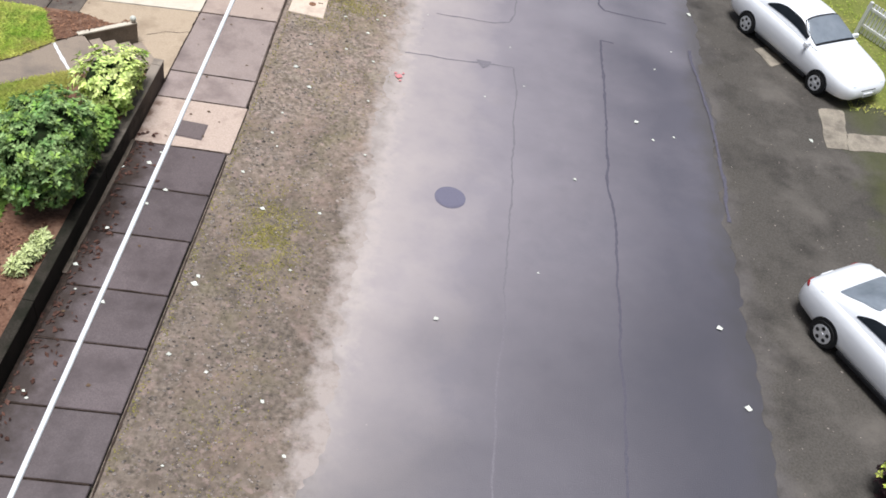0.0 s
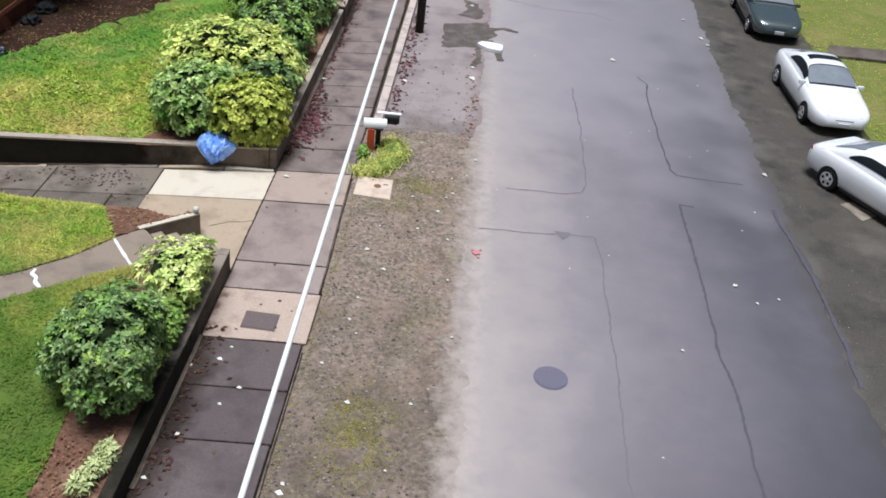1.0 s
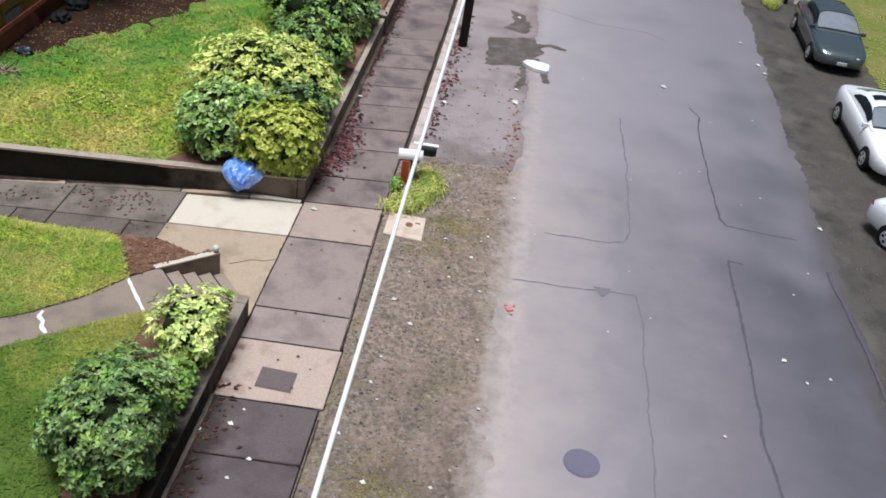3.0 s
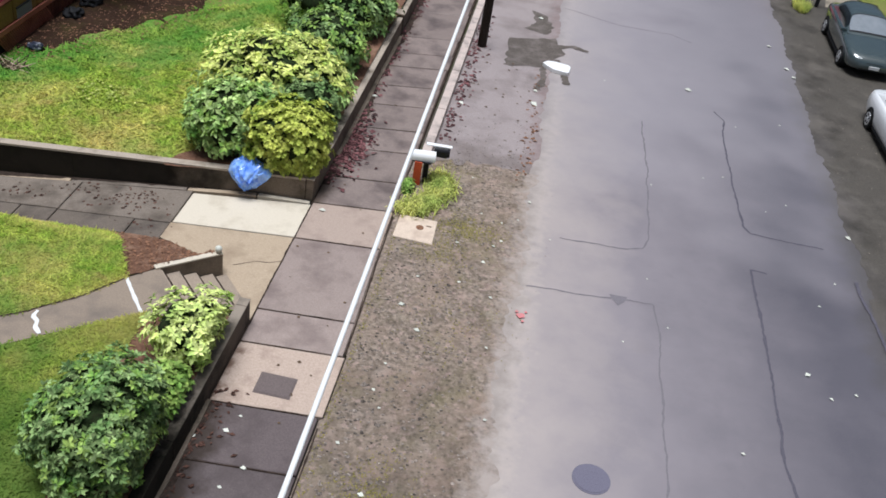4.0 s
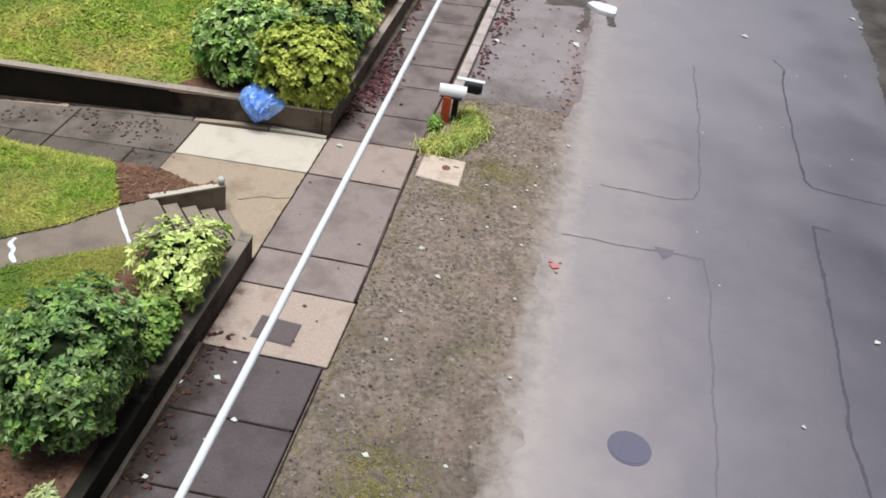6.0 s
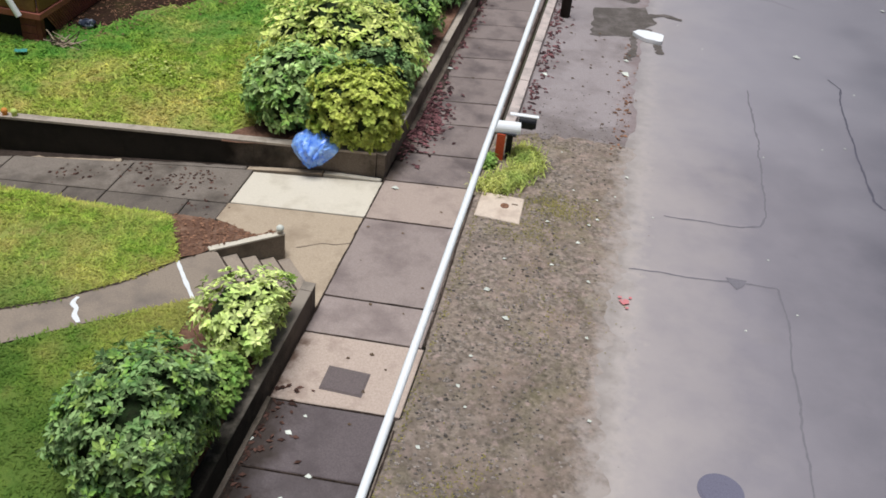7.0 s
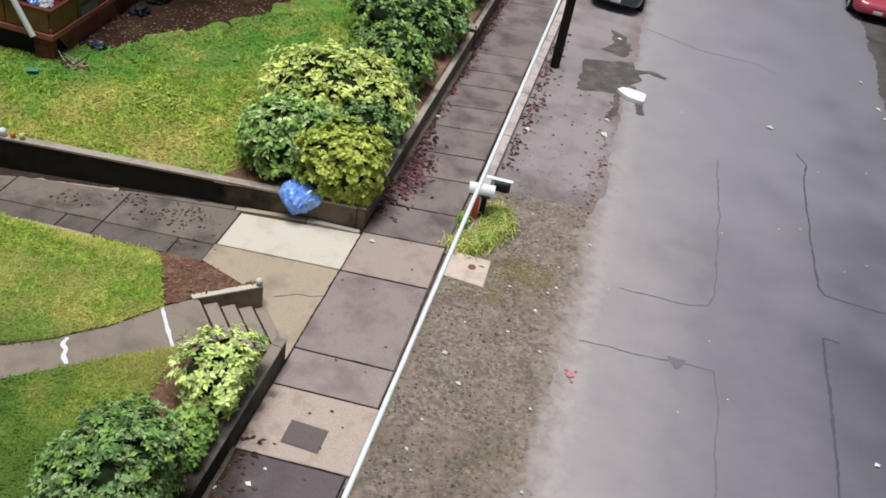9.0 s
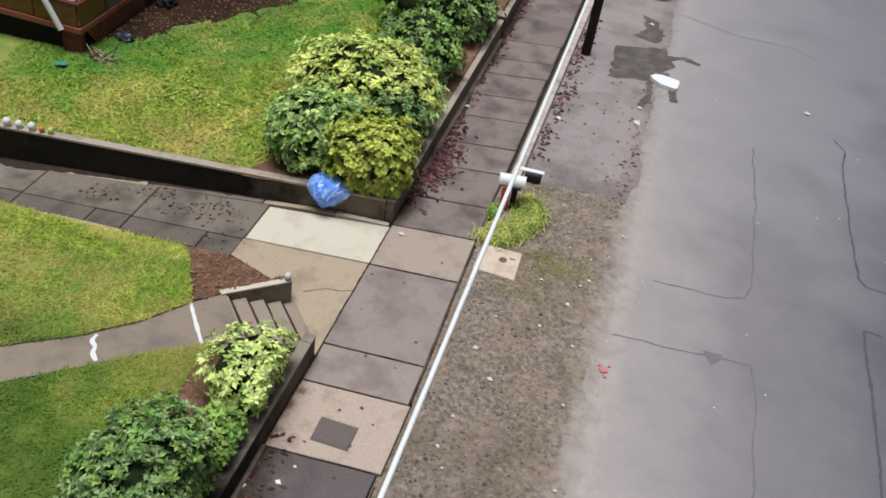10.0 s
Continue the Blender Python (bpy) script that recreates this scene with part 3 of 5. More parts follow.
    rim = [mark.verts.new((x + r * f * math.cos(a), y + r * f * math.sin(a), 0.03 + k * 0.0004)) for a, f in ((i * 0.3142, rnd.uniform(0.7, 1.2)) for i in range(20))]
    mark.faces.new(rim)
part("sprayed_mark", mark, REDMARK, road, "faded red sprayed utility mark")
# dark patch of the parking strip
rnd = random.Random(11)
pts = resample([(1.28, 15.5, 0), (2.0, 15.75, 0), (2.6, 16.1, 0), (2.85, 15.6, 0), (3.05, 15.0, 0), (2.75, 14.6, 0), (2.35, 13.75, 0), (1.95, 13.65, 0), (1.34, 13.4, 0), (1.28, 15.5, 0)], 40)[:-1]
pv = [p + Vector((rnd.uniform(-0.05, 0.05), rnd.uniform(-0.05, 0.05), 0.011)) for p in pts]
part("worn_patch", (pv, [], [tuple(range(len(pv)))]), PATCH, road, "dark worn muddy patch")
pts = resample([(1.65, 16.5, 0), (1.95, 17.0, 0), (1.8, 18.1, 0), (2.2, 17.9, 0), (2.55, 16.9, 0), (2.35, 16.2, 0), (1.65, 16.5, 0)], 26)[:-1]
pv = [p + Vector((rnd.uniform(-0.06, 0.06), rnd.uniform(-0.06, 0.06), 0.013)) for p in pts]
part("worn_patch", (pv, [], [tuple(range(len(pv)))]), PATCH, road, "dark worn muddy patch")

for k, c in enumerate(([(2.45, 13.9), (2.5, 13.0), (2.42, 12.2)], [(2.75, 14.5), (3.05, 13.6), (3.15, 12.9)], [(2.6, 15.4), (3.2, 15.7), (3.7, 15.6)])):
    part("worn_patch", ribbon(c, 0.26, 0.0125 + k * 0.0012, 0.05, 0.10, 40 + k), PATCH, road, "dark muddy streak")

# manhole
hole = thing("manhole_cover", "round bluish grey iron manhole cover set in the asphalt", "manhole cover", at=(4.37, -1.48, 0.0))
part("frame_ring", tube((0, 0, -0.03), (0, 0, 0.010), 0.31, 0.31, 40), IRON, hole)
lid = tube((0, 0, -0.03), (0, 0, 0.018), 0.285, 0.28, 40, None, 0.004)
for i in range(-3, 4):
    for j in range(-3, 4):
        if i * i + j * j < 9:
            block(i * 0.08 - 0.026, i * 0.08 + 0.026, j * 0.08 - 0.026, j * 0.08 + 0.026, 0.017, 0.020, 0, 1, lid)
part("lid", lid, IRON, hole)

def outer_edge(y):
    return -0.06 - 0.09 * min(1.0, max(0.0, (y - 0.5) / 3.5))


# verge of earth and gravel
va = [Vector((outer_edge(y) + 0.022 + (0.06 if -1.48 < y < 0.12 else 0.0), y, 0.0)) for y in np.linspace(-34, 7.6, 833)]
vb = [Vector((min(p.x, 3.4), p.y, 0.012)) for p in ragged(2.80, -34, 7.6, 0.05, 0.25, 6.6)][:len(va)]
vm = ruled(va, vb, 24, None, 0.035)
vv = []
for v in vm[0]:
    end = 7.25 + 0.5 * noise.noise(Vector((v.x * 1.6, 3, 1))) + 0.3 * noise.noise(Vector((v.x * 5, 7, 1))) + 0.25 * v.x
    w = v.copy()
    w.y = min(w.y, end)
    w.z = max(w.z, 0.008 + 0.01 * noise.noise(Vector((v.x * 9, v.y * 9, 0))))
    row = len(vv) // len(va)
    low = min(1.0, (24 - row) / 4)
    w.z = 0.002 + (w.z - 0.002) * low if row else -0.006
    vv.append(w)
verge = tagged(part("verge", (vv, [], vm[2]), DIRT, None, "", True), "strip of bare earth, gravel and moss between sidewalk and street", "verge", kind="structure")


def pebbles(name, parent, x0, x1, y0, y1, count, seed, size=(0.010, 0.03), mat=STONE, z=0.02, keep=None):
    rnd = random.Random(seed)
    verts, faces = [], []
    for _ in range(count):
        x, y = rnd.uniform(x0, x1), rnd.uniform(y0, y1)
        if keep and not keep(x, y, rnd):
            continue
        s, a = rnd.uniform(*size) * (1.6 if rnd.random() < 0.06 else 1), rnd.uniform(0, 3.14)
        k = len(verts)
        for i in range(5):
            b = a + i * 1.2566
            r = s * rnd.uniform(0.75, 1.2)
            verts.append(Vector((x + r * math.cos(b), y + r * math.sin(b) * 0.8, z - 0.004)))
        verts.append(Vector((x + rnd.uniform(-0.3, 0.3) * s, y + rnd.uniform(-0.3, 0.3) * s, z + s * rnd.uniform(0.2, 0.45))))
        faces += [(k + i, k + (i + 1) % 5, k + 5) for i in range(5)]
    return tagged(part(name, (verts, [], faces), mat, parent), kind="stuff")


pebbles("gravel", verge, 0.05, 2.6, -14, 7.3, 4600, 1, (0.010, 0.034), STONE, 0.02, lambda x, y, r: r.random() > (x - 1.7) / 0.8)
pebbles("gravel", verge, 0.3, 2.6, 7.2, 10.5, 900, 3, (0.008, 0.026), STONE, 0.012, lambda x, y, r: r.random() < math.exp(-(y - 7.2) * 0.9))
pebbles("edge_gravel", verge, 2.3, 3.7, -14, 7.6, 400, 2, (0.006, 0.014), PALESTONE, 0.012, lambda x, y, r: r.random() < math.exp(-max(0, x - 2.7) * 3))
moss_spots = []
rnd = random.Random(4)
for cx, cy, sx, sy, n in ((1.2, -3.5, 0.55, 1.1, 3400), (0.09, -1, 0.07, 8, 800), (1.4, 4.7, 0.7, 0.5, 1600), (1.0, 3.7, 0.5, 0.4, 700), (1.6, 1.6, 0.9, 1.2, 350), (0.5, 7.0, 0.4, 0.35, 250), (1.4, -8, 0.6, 2, 500)):
    for _ in range(n):
        moss_spots.append(Vector((max(0.02, cx + rnd.gauss(0, sx * 0.6)), cy + rnd.gauss(0, sy * 0.6) if sy < 5 else rnd.uniform(-9, 7), 0.014)))
grass_on("moss_and_weeds", verge, moss_spots, MOSS, 0.032, 9, 0.012)

# right-hand shoulder and gardens across the street
sa = [Vector((p.x, p.y, 0.004)) for p in ragged(10.15, -40, 80, 0.12, 0.20, 14.2)]
sb = [Vector((16.5, p.y, 0.016)) for p in sa]
shoulder = tagged(part("shoulder", ruled(sa, sb, 10, None, 0.0), SHOULDER), "dark muddy asphalt shoulder where the cars are parked", "pavement", kind="structure")
pebbles("gravel", shoulder, 10.3, 13.6, -8, 30, 900, 21, (0.008, 0.022))
la = [Vector((13.9 + 1.25 * min(1.0, max(0.0, 5.4 - y)) + 0.3 * noise.noise(Vector((y * 0.5, 1, 2))) + 0.12 * noise.noise(Vector((y * 3, 1, 2))), y, 0.022)) for y in np.linspace(0, 80, 400)]
lb = [Vector((60, p.y, 0.35)) for p in la]
far_lawn = tagged(part("lawn_across_street", ruled(la, lb, 16, None, 0.03), LAWN_R), "yellowish green lawn across the street", "lawn", kind="structure")
rnd = random.Random(31)
grass_on("grass_blades", far_lawn, [Vector((13.9 + rnd.random() ** 1.5 * 6, rnd.uniform(4.5, 34), 0.06)) for _ in range(14000)], BLADE, 0.055, 32, 0.018)
# Darker concrete here holds the shade lying on the path.
part("garden_path", slab_mesh([(14.2, 17.1, 0.10), (22, 17.5, 0.24), (22, 18.6, 0.24), (14.6, 18.2, 0.10)], 0.12), DRIVEDARK, far_lawn, "grey concrete garden path")
APRON = material("broken_apron_concrete", (0.26, 0.22, 0.165), (0.38, 0.33, 0.26), 2.0, 0.85, 0, 0.4, 30, (0.17, 0.145, 0.115), 0.52)
for k, c in enumerate(([(12.95, 2.75), (13.5, 2.82), (13.75, 4.45), (13.05, 4.35)], [(13.52, 2.83), (14.95, 3.1), (14.9, 3.75), (13.58, 3.5)], [(11.75, 6.55), (12.1, 6.75), (12.55, 6.2), (12.1, 5.8)], [(12.3, 24.2), (13.7, 24.6), (13.9, 26.9), (12.9, 27.1)])):
    rim = resample([(*p, 0) for p in c + c[:1]], 33)[:-1]
    rim = [p + 0.045 * Vector((noise.noise(p * 3.1), noise.noise(p * 3.3 + Vector((9, 0, 0))), 0)) for p in rim]
    n = len(rim)
    part("concrete_apron", ([p + Vector((0, 0, z)) for z in (0.022, -0.05) for p in rim], [], [tuple(range(n)) if (rim[1] - rim[0]).cross(rim[9] - rim[0]).z > 0 else tuple(reversed(range(n)))] + [(i, n + i, n + (i + 1) % n, (i + 1) % n) for i in range(n)]), APRON, shoulder, "broken pale concrete apron slab")

# ---- sidewalk ----
joints = [-34.0, -32.7, -31.4, -30.1, -28.8, -27.5, -26.1, -24.8, -23.4, -22.1, -20.8, -19.4, -18.1, -16.8, -15.5, -14.2, -12.9, -11.6, -10.3, -9.0, -7.8, -6.55, -5.4, -4.1, -2.86, -1.6, -0.10, 0.83, 3.16, 4.54, 5.7, 7.05, 8.15, 9.45, 10.6, 11.85, 12.8, 14.0, 16.1, 18.1, 20.0, 21.9, 23.8, 25.7, 27.6, 29.5, 31.4, 33.3]


def joint_lean(y):
    """How far a joint runs off square over a metre of the sidewalk's width."""
    return min(0.26, max(0.08, 0.07 + 0.017 * y))


def joint_y(y, x):
    return y + joint_lean(y) * (x - IN)


bed = tagged(part("sidewalk", block(IN - 0.02, OUT - 0.11, -34, 34, -0.12, -0.004), MUDSHADE), "old concrete sidewalk of separate slabs, some replaced", "sidewalk", kind="structure")
rnd = random.Random(77)
for y0, y1 in zip(joints, joints[1:]):
    m = VENT if y0 == -1.6 else PINKISH if y0 == 3.16 else WALKDAMPDIM if y0 < -1.65 else WALKFAR if y0 > 4 else WALK
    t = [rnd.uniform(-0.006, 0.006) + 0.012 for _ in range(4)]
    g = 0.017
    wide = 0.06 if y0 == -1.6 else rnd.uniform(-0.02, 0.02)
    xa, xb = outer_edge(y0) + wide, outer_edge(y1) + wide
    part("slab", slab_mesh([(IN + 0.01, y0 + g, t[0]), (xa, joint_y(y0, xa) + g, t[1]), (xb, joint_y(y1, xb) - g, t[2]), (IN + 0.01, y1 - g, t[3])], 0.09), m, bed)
da = [Vector((IN + 0.004, y, 0.024)) for y in np.linspace(-14, -1.6, 160)]
db = [Vector((max(IN + 0.05, p.x), p.y, 0.021)) for p in ragged(IN + 0.10, -14, -1.6, 12.4 / 159, 0.12, 17.0)]
part("dirt_film", ruled(da, db, 6, None, 0.006), MUDSHADE, bed, "dark damp soil and debris washed along the wall")
da = [Vector((IN + 0.004, y, 0.024)) for y in np.linspace(5.3, 26, 200)]
db = [Vector((max(IN + 0.03, p.x), p.y, 0.021)) for p in ragged(IN + 0.15, 5.3, 26, 20.7 / 199, 0.16, 27.0)]
part("dirt_film", ruled(da, db, 4, None, 0.005), MUDSHADE, bed, "dark damp soil and debris washed along the wall")
for y in joints[8:38]:
    part("joint_debris", ribbon([(IN + 0.02, y), (OUT - 0.14, joint_y(y, OUT - 0.14))], 0.022, 0.0165, 0.03, 0.012, y), MUDSHADE, bed)
part("edge_gap", ribbon([(outer_edge(y) + 0.055, y) for y in (-14, -8, -4, -1.7)], 0.035, 0.016, 0.06, 0.012, 11), MUDSHADE, bed, "dark mossy gap along the edge of the sidewalk")
part("edge_gap", ribbon([(outer_edge(y) + 0.05, y) for y in (0.1, 1.5, 3.0, 4.6)], 0.045, 0.016, 0.06, 0.012, 13), MUDSHADE, bed, "dark mossy gap along the edge of the sidewalk")
part("joint_debris", ribbon([(IN + 0.005, -0.2), (IN + 0.005, 5.2)], 0.04, 0.019, 0.04, 0.016, 7), MUDSHADE, bed)
lidbox = thing("meter_box", "dark rectangular iron meter box set in a tan slab", "meter box", at=(-0.92, -0.98, 0.018))
part("rim", block(-0.31, 0.31, -0.25, 0.25, -0.03, 0.004, 0.003, 1), LIDM, lidbox)
plate = block(-0.285, 0.285, -0.225, 0.225, -0.02, 0.012, 0.003, 1)
part("lid", plate, LIDM, lidbox)
paver = thing("concrete_paver", "tan concrete paver with a round rusty meter lid beside the sidewalk", "paver", at=(0.44, 4.34, 0.0))
PAVER = material("peach_paver_concrete", (0.62, 0.485, 0.37), (0.74, 0.61, 0.49), 2.4, 0.8, 0, 0.25, 40, (0.50, 0.38, 0.295), 0.57)
part("body", slab_mesh([(-0.41, -0.43, 0.035), (0.43, -0.45, 0.03), (0.40, 0.43, 0.03), (-0.41, 0.42, 0.035)], 0.09, 0.014), PAVER, paver)
part("meter_lid", tube((0.08, 0.05, 0.0), (0.08, 0.05, 0.044), 0.085, 0.08, 24), BROWNBITS, paver, "round rusty lid")
part("chip", block(0.20, 0.31, 0.14, 0.18, 0.02, 0.036, 0.003, 1), BROWNLEAF, paver)

# curb beyond the mailboxes
curb = tagged(new("curb"), "low pinkish concrete curb along the sidewalk", "curb", kind="structure")
y = 7.25
while y < 33:
    part("curb_block", block(0.0, 0.22, y + 0.008, y + 2.4, -0.1, 0.17, 0.018, 2), CURB, curb)
    y += 2.42

# ---- raised gardens: walls ----
near_wall = tagged(new("wall_near_garden"), "low concrete retaining wall beside the sidewalk, stains and shade in its dark colour", "wall", kind="structure")
y = -35.5
while y < 0.4:
    y1 = min(y + 3.25, 0.47)
    part("wall_section", block(IN - 0.19, IN - 0.012, y + 0.004, y1, -0.15, TERR + 0.0, 0.022, 2), DARKWALL, near_wall)
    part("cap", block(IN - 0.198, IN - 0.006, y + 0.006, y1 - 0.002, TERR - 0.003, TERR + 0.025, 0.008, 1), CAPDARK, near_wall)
    y = y1
upper_wall = tagged(new("wall_upper_garden"), "low concrete retaining wall with a pale top edge", "wall", kind="structure")
y = 4.60
while y < 33:
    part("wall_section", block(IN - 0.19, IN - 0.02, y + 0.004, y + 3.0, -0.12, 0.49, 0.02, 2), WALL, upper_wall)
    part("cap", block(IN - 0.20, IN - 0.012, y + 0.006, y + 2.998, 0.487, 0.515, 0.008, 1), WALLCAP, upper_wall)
    y += 3.0
for wall, y0, y1, w in ((near_wall, -5.2, -1.62, 0.055), (upper_wall, 6.6, 13.9, 0.075)):
    edge = [p + Vector((0, 0, 0.05)) for p in ragged(IN + w, y0, y1, 0.1, 0.025, y0)]
    back = [Vector((IN - 0.03, p.y, 0.055)) for p in edge]
    foot = [Vector((p.x + 0.006, p.y, 0.0)) for p in edge]
    n = len(edge)
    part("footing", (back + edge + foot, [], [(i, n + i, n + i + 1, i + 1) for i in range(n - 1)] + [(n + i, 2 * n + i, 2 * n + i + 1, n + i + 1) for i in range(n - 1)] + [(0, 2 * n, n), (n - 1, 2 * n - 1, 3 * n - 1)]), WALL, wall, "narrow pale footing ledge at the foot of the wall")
part("pier", block(IN - 0.24, IN + 0.02, 14.15, 14.45, -0.1, 0.58, 0.015, 1), DARKWALL, upper_wall, "dark pier at the end of the wall")
part("pier_cap", block(IN - 0.42, IN + 0.04, 14.12, 14.48, 0.58, 0.63, 0.012, 1), WALLCAP, upper_wall, "pale slab on the dark pier")
xs = [IN - 0.195, -4.4, -7.0, -9.6, -12.2, -15]
for x1, x0 in zip(xs, xs[1:]):
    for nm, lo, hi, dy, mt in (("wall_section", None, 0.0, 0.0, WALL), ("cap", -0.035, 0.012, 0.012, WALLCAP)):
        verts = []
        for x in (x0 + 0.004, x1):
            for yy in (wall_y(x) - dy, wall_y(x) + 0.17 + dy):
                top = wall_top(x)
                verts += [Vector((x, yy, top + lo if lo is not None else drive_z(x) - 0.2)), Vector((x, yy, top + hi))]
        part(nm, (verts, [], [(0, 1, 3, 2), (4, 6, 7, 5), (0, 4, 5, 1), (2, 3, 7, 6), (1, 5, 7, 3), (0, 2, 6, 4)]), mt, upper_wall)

# ---- driveway ----
drive = tagged(new("driveway"), "sloping driveway of cream, buff and grey concrete slabs", "driveway", kind="structure")


def drive_slab(x0, x1, y00, y01, y10, y11, m):
    """x0 is the left edge, x1 the right; y00, y01 at the left, y10, y11 at the right."""
    g = 0.012
    part("slab", slab_mesh([(x0 + g, y00 + g, drive_z(x0) + 0.008), (x1 - g, y10 + g, drive_z(x1) + 0.008), (x1 - g, y11 - g, drive_z(x1) + 0.008), (x0 + g, y01 - g, drive_z(x0) + 0.008)], 0.12), m, drive)


drive_slab(-4.33, IN + 0.02, 3.03, 4.19, 3.18, 4.45, CREAM)
corner = [(-4.335, 2.46), (-3.3, 2.02), (-2.90, 1.76), (-3.02, 1.46), (-2.12, 0.42), (IN - 0.012, 0.50), (IN - 0.012, 3.145), (-4.335, 3.005)]
n = len(corner)
part("slab", ([Vector((x, y, drive_z(x) + dz)) for dz in (0.008, -0.12) for x, y in corner], [], [tuple(range(n)), tuple(reversed(range(n, 2 * n)))] + [(i, n + i, n + (i + 1) % n, (i + 1) % n) for i in range(n)]), TAN, drive)
part("crack", ribbon([(-2.66, 1.9), (-2.3, 2.15), (-2.05, 2.2), (IN, 2.32)], 0.014, 0.013, 0.05, 0.03, 2.2), MUDSHADE, drive)
for x0, x1 in ((-6.73, -4.335), (-9.2, -6.73), (-11.8, -9.2), (-15, -11.8)):
    far = lambda x: 4.43 + 0.072 * (x - IN)
    drive_slab(x0, x1, 2.97, far(x0), 2.99, far(x1), DRIVE)
    xm = (x0 + x1) / 2 + 0.45
    drive_slab(x0, xm, 2.46, 2.97, 2.44, 2.98, DRIVEDARK)
    drive_slab(xm, x1, 2.44, 2.98, 2.40, 2.99, DRIVEDARK)
xs = [IN - 0.05, -3.0, -4.5, -7, -10, -15]
for i, (x1, x0) in enumerate(zip(xs, xs[1:])):
    drive_slab(x0, x1, 4.455 + 0.082 * (x0 - IN), wall_y(x0) - 0.02, 4.455 + 0.082 * (x1 - IN), wall_y(x1) - 0.02, CREAM if i == 0 else TAN if i % 2 else DRIVE)
for x in (-6.6, -7.1, -8.2, -9.4, -10.6):
    part("edging", slab_mesh([(x - 1.1, 2.36, drive_z(x - 1.1) + 0.05), (x - 0.02, 2.33, drive_z(x) + 0.05), (x - 0.02, 2.45, drive_z(x) + 0.05), (x - 1.1, 2.48, drive_z(x - 1.1) + 0.05)], 0.15), TAN, drive, "narrow pale concrete edging")

fa = [Vector((x, wall_y(x) - 0.03, drive_z(x) + 0.022)) for x in np.linspace(-14, -4.3, 120)]
fb = [Vector((x, wall_y(x) - 0.03 - max(0.02, 0.012 * (-4.0 - x) ** 1.7 + 0.14 * noise.noise(Vector((x * 1.3, 4, 0))) + 0.08 * noise.noise(Vector((x * 5, 4, 3)))), drive_z(x) + 0.018)) for x in np.linspace(-14, -4.3, 120)]
part("dirt_film", ruled(fa, fb, 6, None, 0.006), MUDSHADE, drive, "dark damp dirt along the foot of the wall")

# ---- stairs at the corner ----
D, N = Vector((0.75, 0.66, 0)).normalized(), Vector((0.66, -0.75, 0)).normalized()
S0 = Vector((-3.60, 0.78, 0))
WIDTH = 1.42
CHEEK = material("buff_cheek_concrete", (0.20, 0.158, 0.115), (0.29, 0.235, 0.175), 2.2, 0.9, 0, 0.3, 40, (0.13, 0.105, 0.077), 0.56)
STEP = material("worn_step_concrete", (0.29, 0.228, 0.172), (0.40, 0.322, 0.25), 2.0, 0.8, 0, 0.3, 40, (0.18, 0.15, 0.122), 0.55)
stairs = tagged(new("stairs"), "four worn concrete steps from the garden path down to the sidewalk", "stairs", kind="structure")


def along_stairs(s, w, z):
    p = S0 + D * s + N * w
    return (p.x, p.y, z)


rise = TERR / 4
for i in range(4):
    z = TERR - rise * i
    s0, s1 = 0.31 * (i - 1) if i else -0.45, 0.02 + 0.31 * i
    m = slab_mesh([along_stairs(s0, 0.02, z + 0.004), along_stairs(s0, WIDTH, z + 0.004), along_stairs(s1, WIDTH, z + 0.004), along_stairs(s1, 0.02, z + 0.004)], z + 0.1, 0.018)
    part("step", m, STEP, stairs)
    if i:
        # Dark strip paints the contact shade at the foot of the riser.
        part("dirt_film", slab_mesh([along_stairs(s0 + 0.02, 0.02, z + 0.008), along_stairs(s0 + 0.02, WIDTH - 0.02, z + 0.008), along_stairs(s0 + 0.105, WIDTH - 0.02, z + 0.007), along_stairs(s0 + 0.09, 0.02, z + 0.007)], 0.006, 0.001), MUDSHADE, stairs, "dark strip painted as the shade at the back of the step")
part("step", slab_mesh([along_stairs(0.93, 0.03, 0.04), along_stairs(0.93, 1.22, 0.04), along_stairs(1.22, 1.12, 0.035), along_stairs(1.22, 0.03, 0.035)], 0.12, 0.012), STEP, stairs)
# Same painted contact shade behind the lowest tread.
part("dirt_film", slab_mesh([along_stairs(0.945, 0.04, 0.046), along_stairs(0.945, 1.2, 0.046), along_stairs(1.02, 1.2, 0.045), along_stairs(1.01, 0.04, 0.045)], 0.006, 0.001), MUDSHADE, stairs, "dark strip painted as the shade at the back of the step")
side = []
for s, z in ((-0.08, TERR + 0.012), (0.5, TERR + 0.016), (1.16, TERR + 0.006)):
    for w in (-0.10, 0.0):
        side += [Vector(along_stairs(s, w, -0.35)), Vector(along_stairs(s, w, z))]
fs = []
for k in (0, 4):
    fs += [(k, k + 1, k + 5, k + 4), (k + 2, k + 6, k + 7, k + 3), (k + 1, k + 3, k + 7, k + 5), (k, k + 4, k + 6, k + 2)]
fs += [(0, 2, 3, 1), (8, 9, 11, 10)]
part("side_wall", (side, [], fs), CHEEK, stairs, "buff concrete cheek wall of the steps")
part("cap", slab_mesh([along_stairs(-0.09, -0.108, TERR + 0.04), along_stairs(-0.09, 0.008, TERR + 0.04), along_stairs(1.165, 0.008, TERR + 0.034), along_stairs(1.165, -0.108, TERR + 0.034)], 0.028, 0.008), CREAM, stairs, "pale buff top edge of the cheek wall")
side = [Vector(along_stairs(s, w, z)) for s in (0.0, 0.86) for w in (WIDTH, WIDTH + 0.12) for z in (-0.2, TERR + 0.01)]
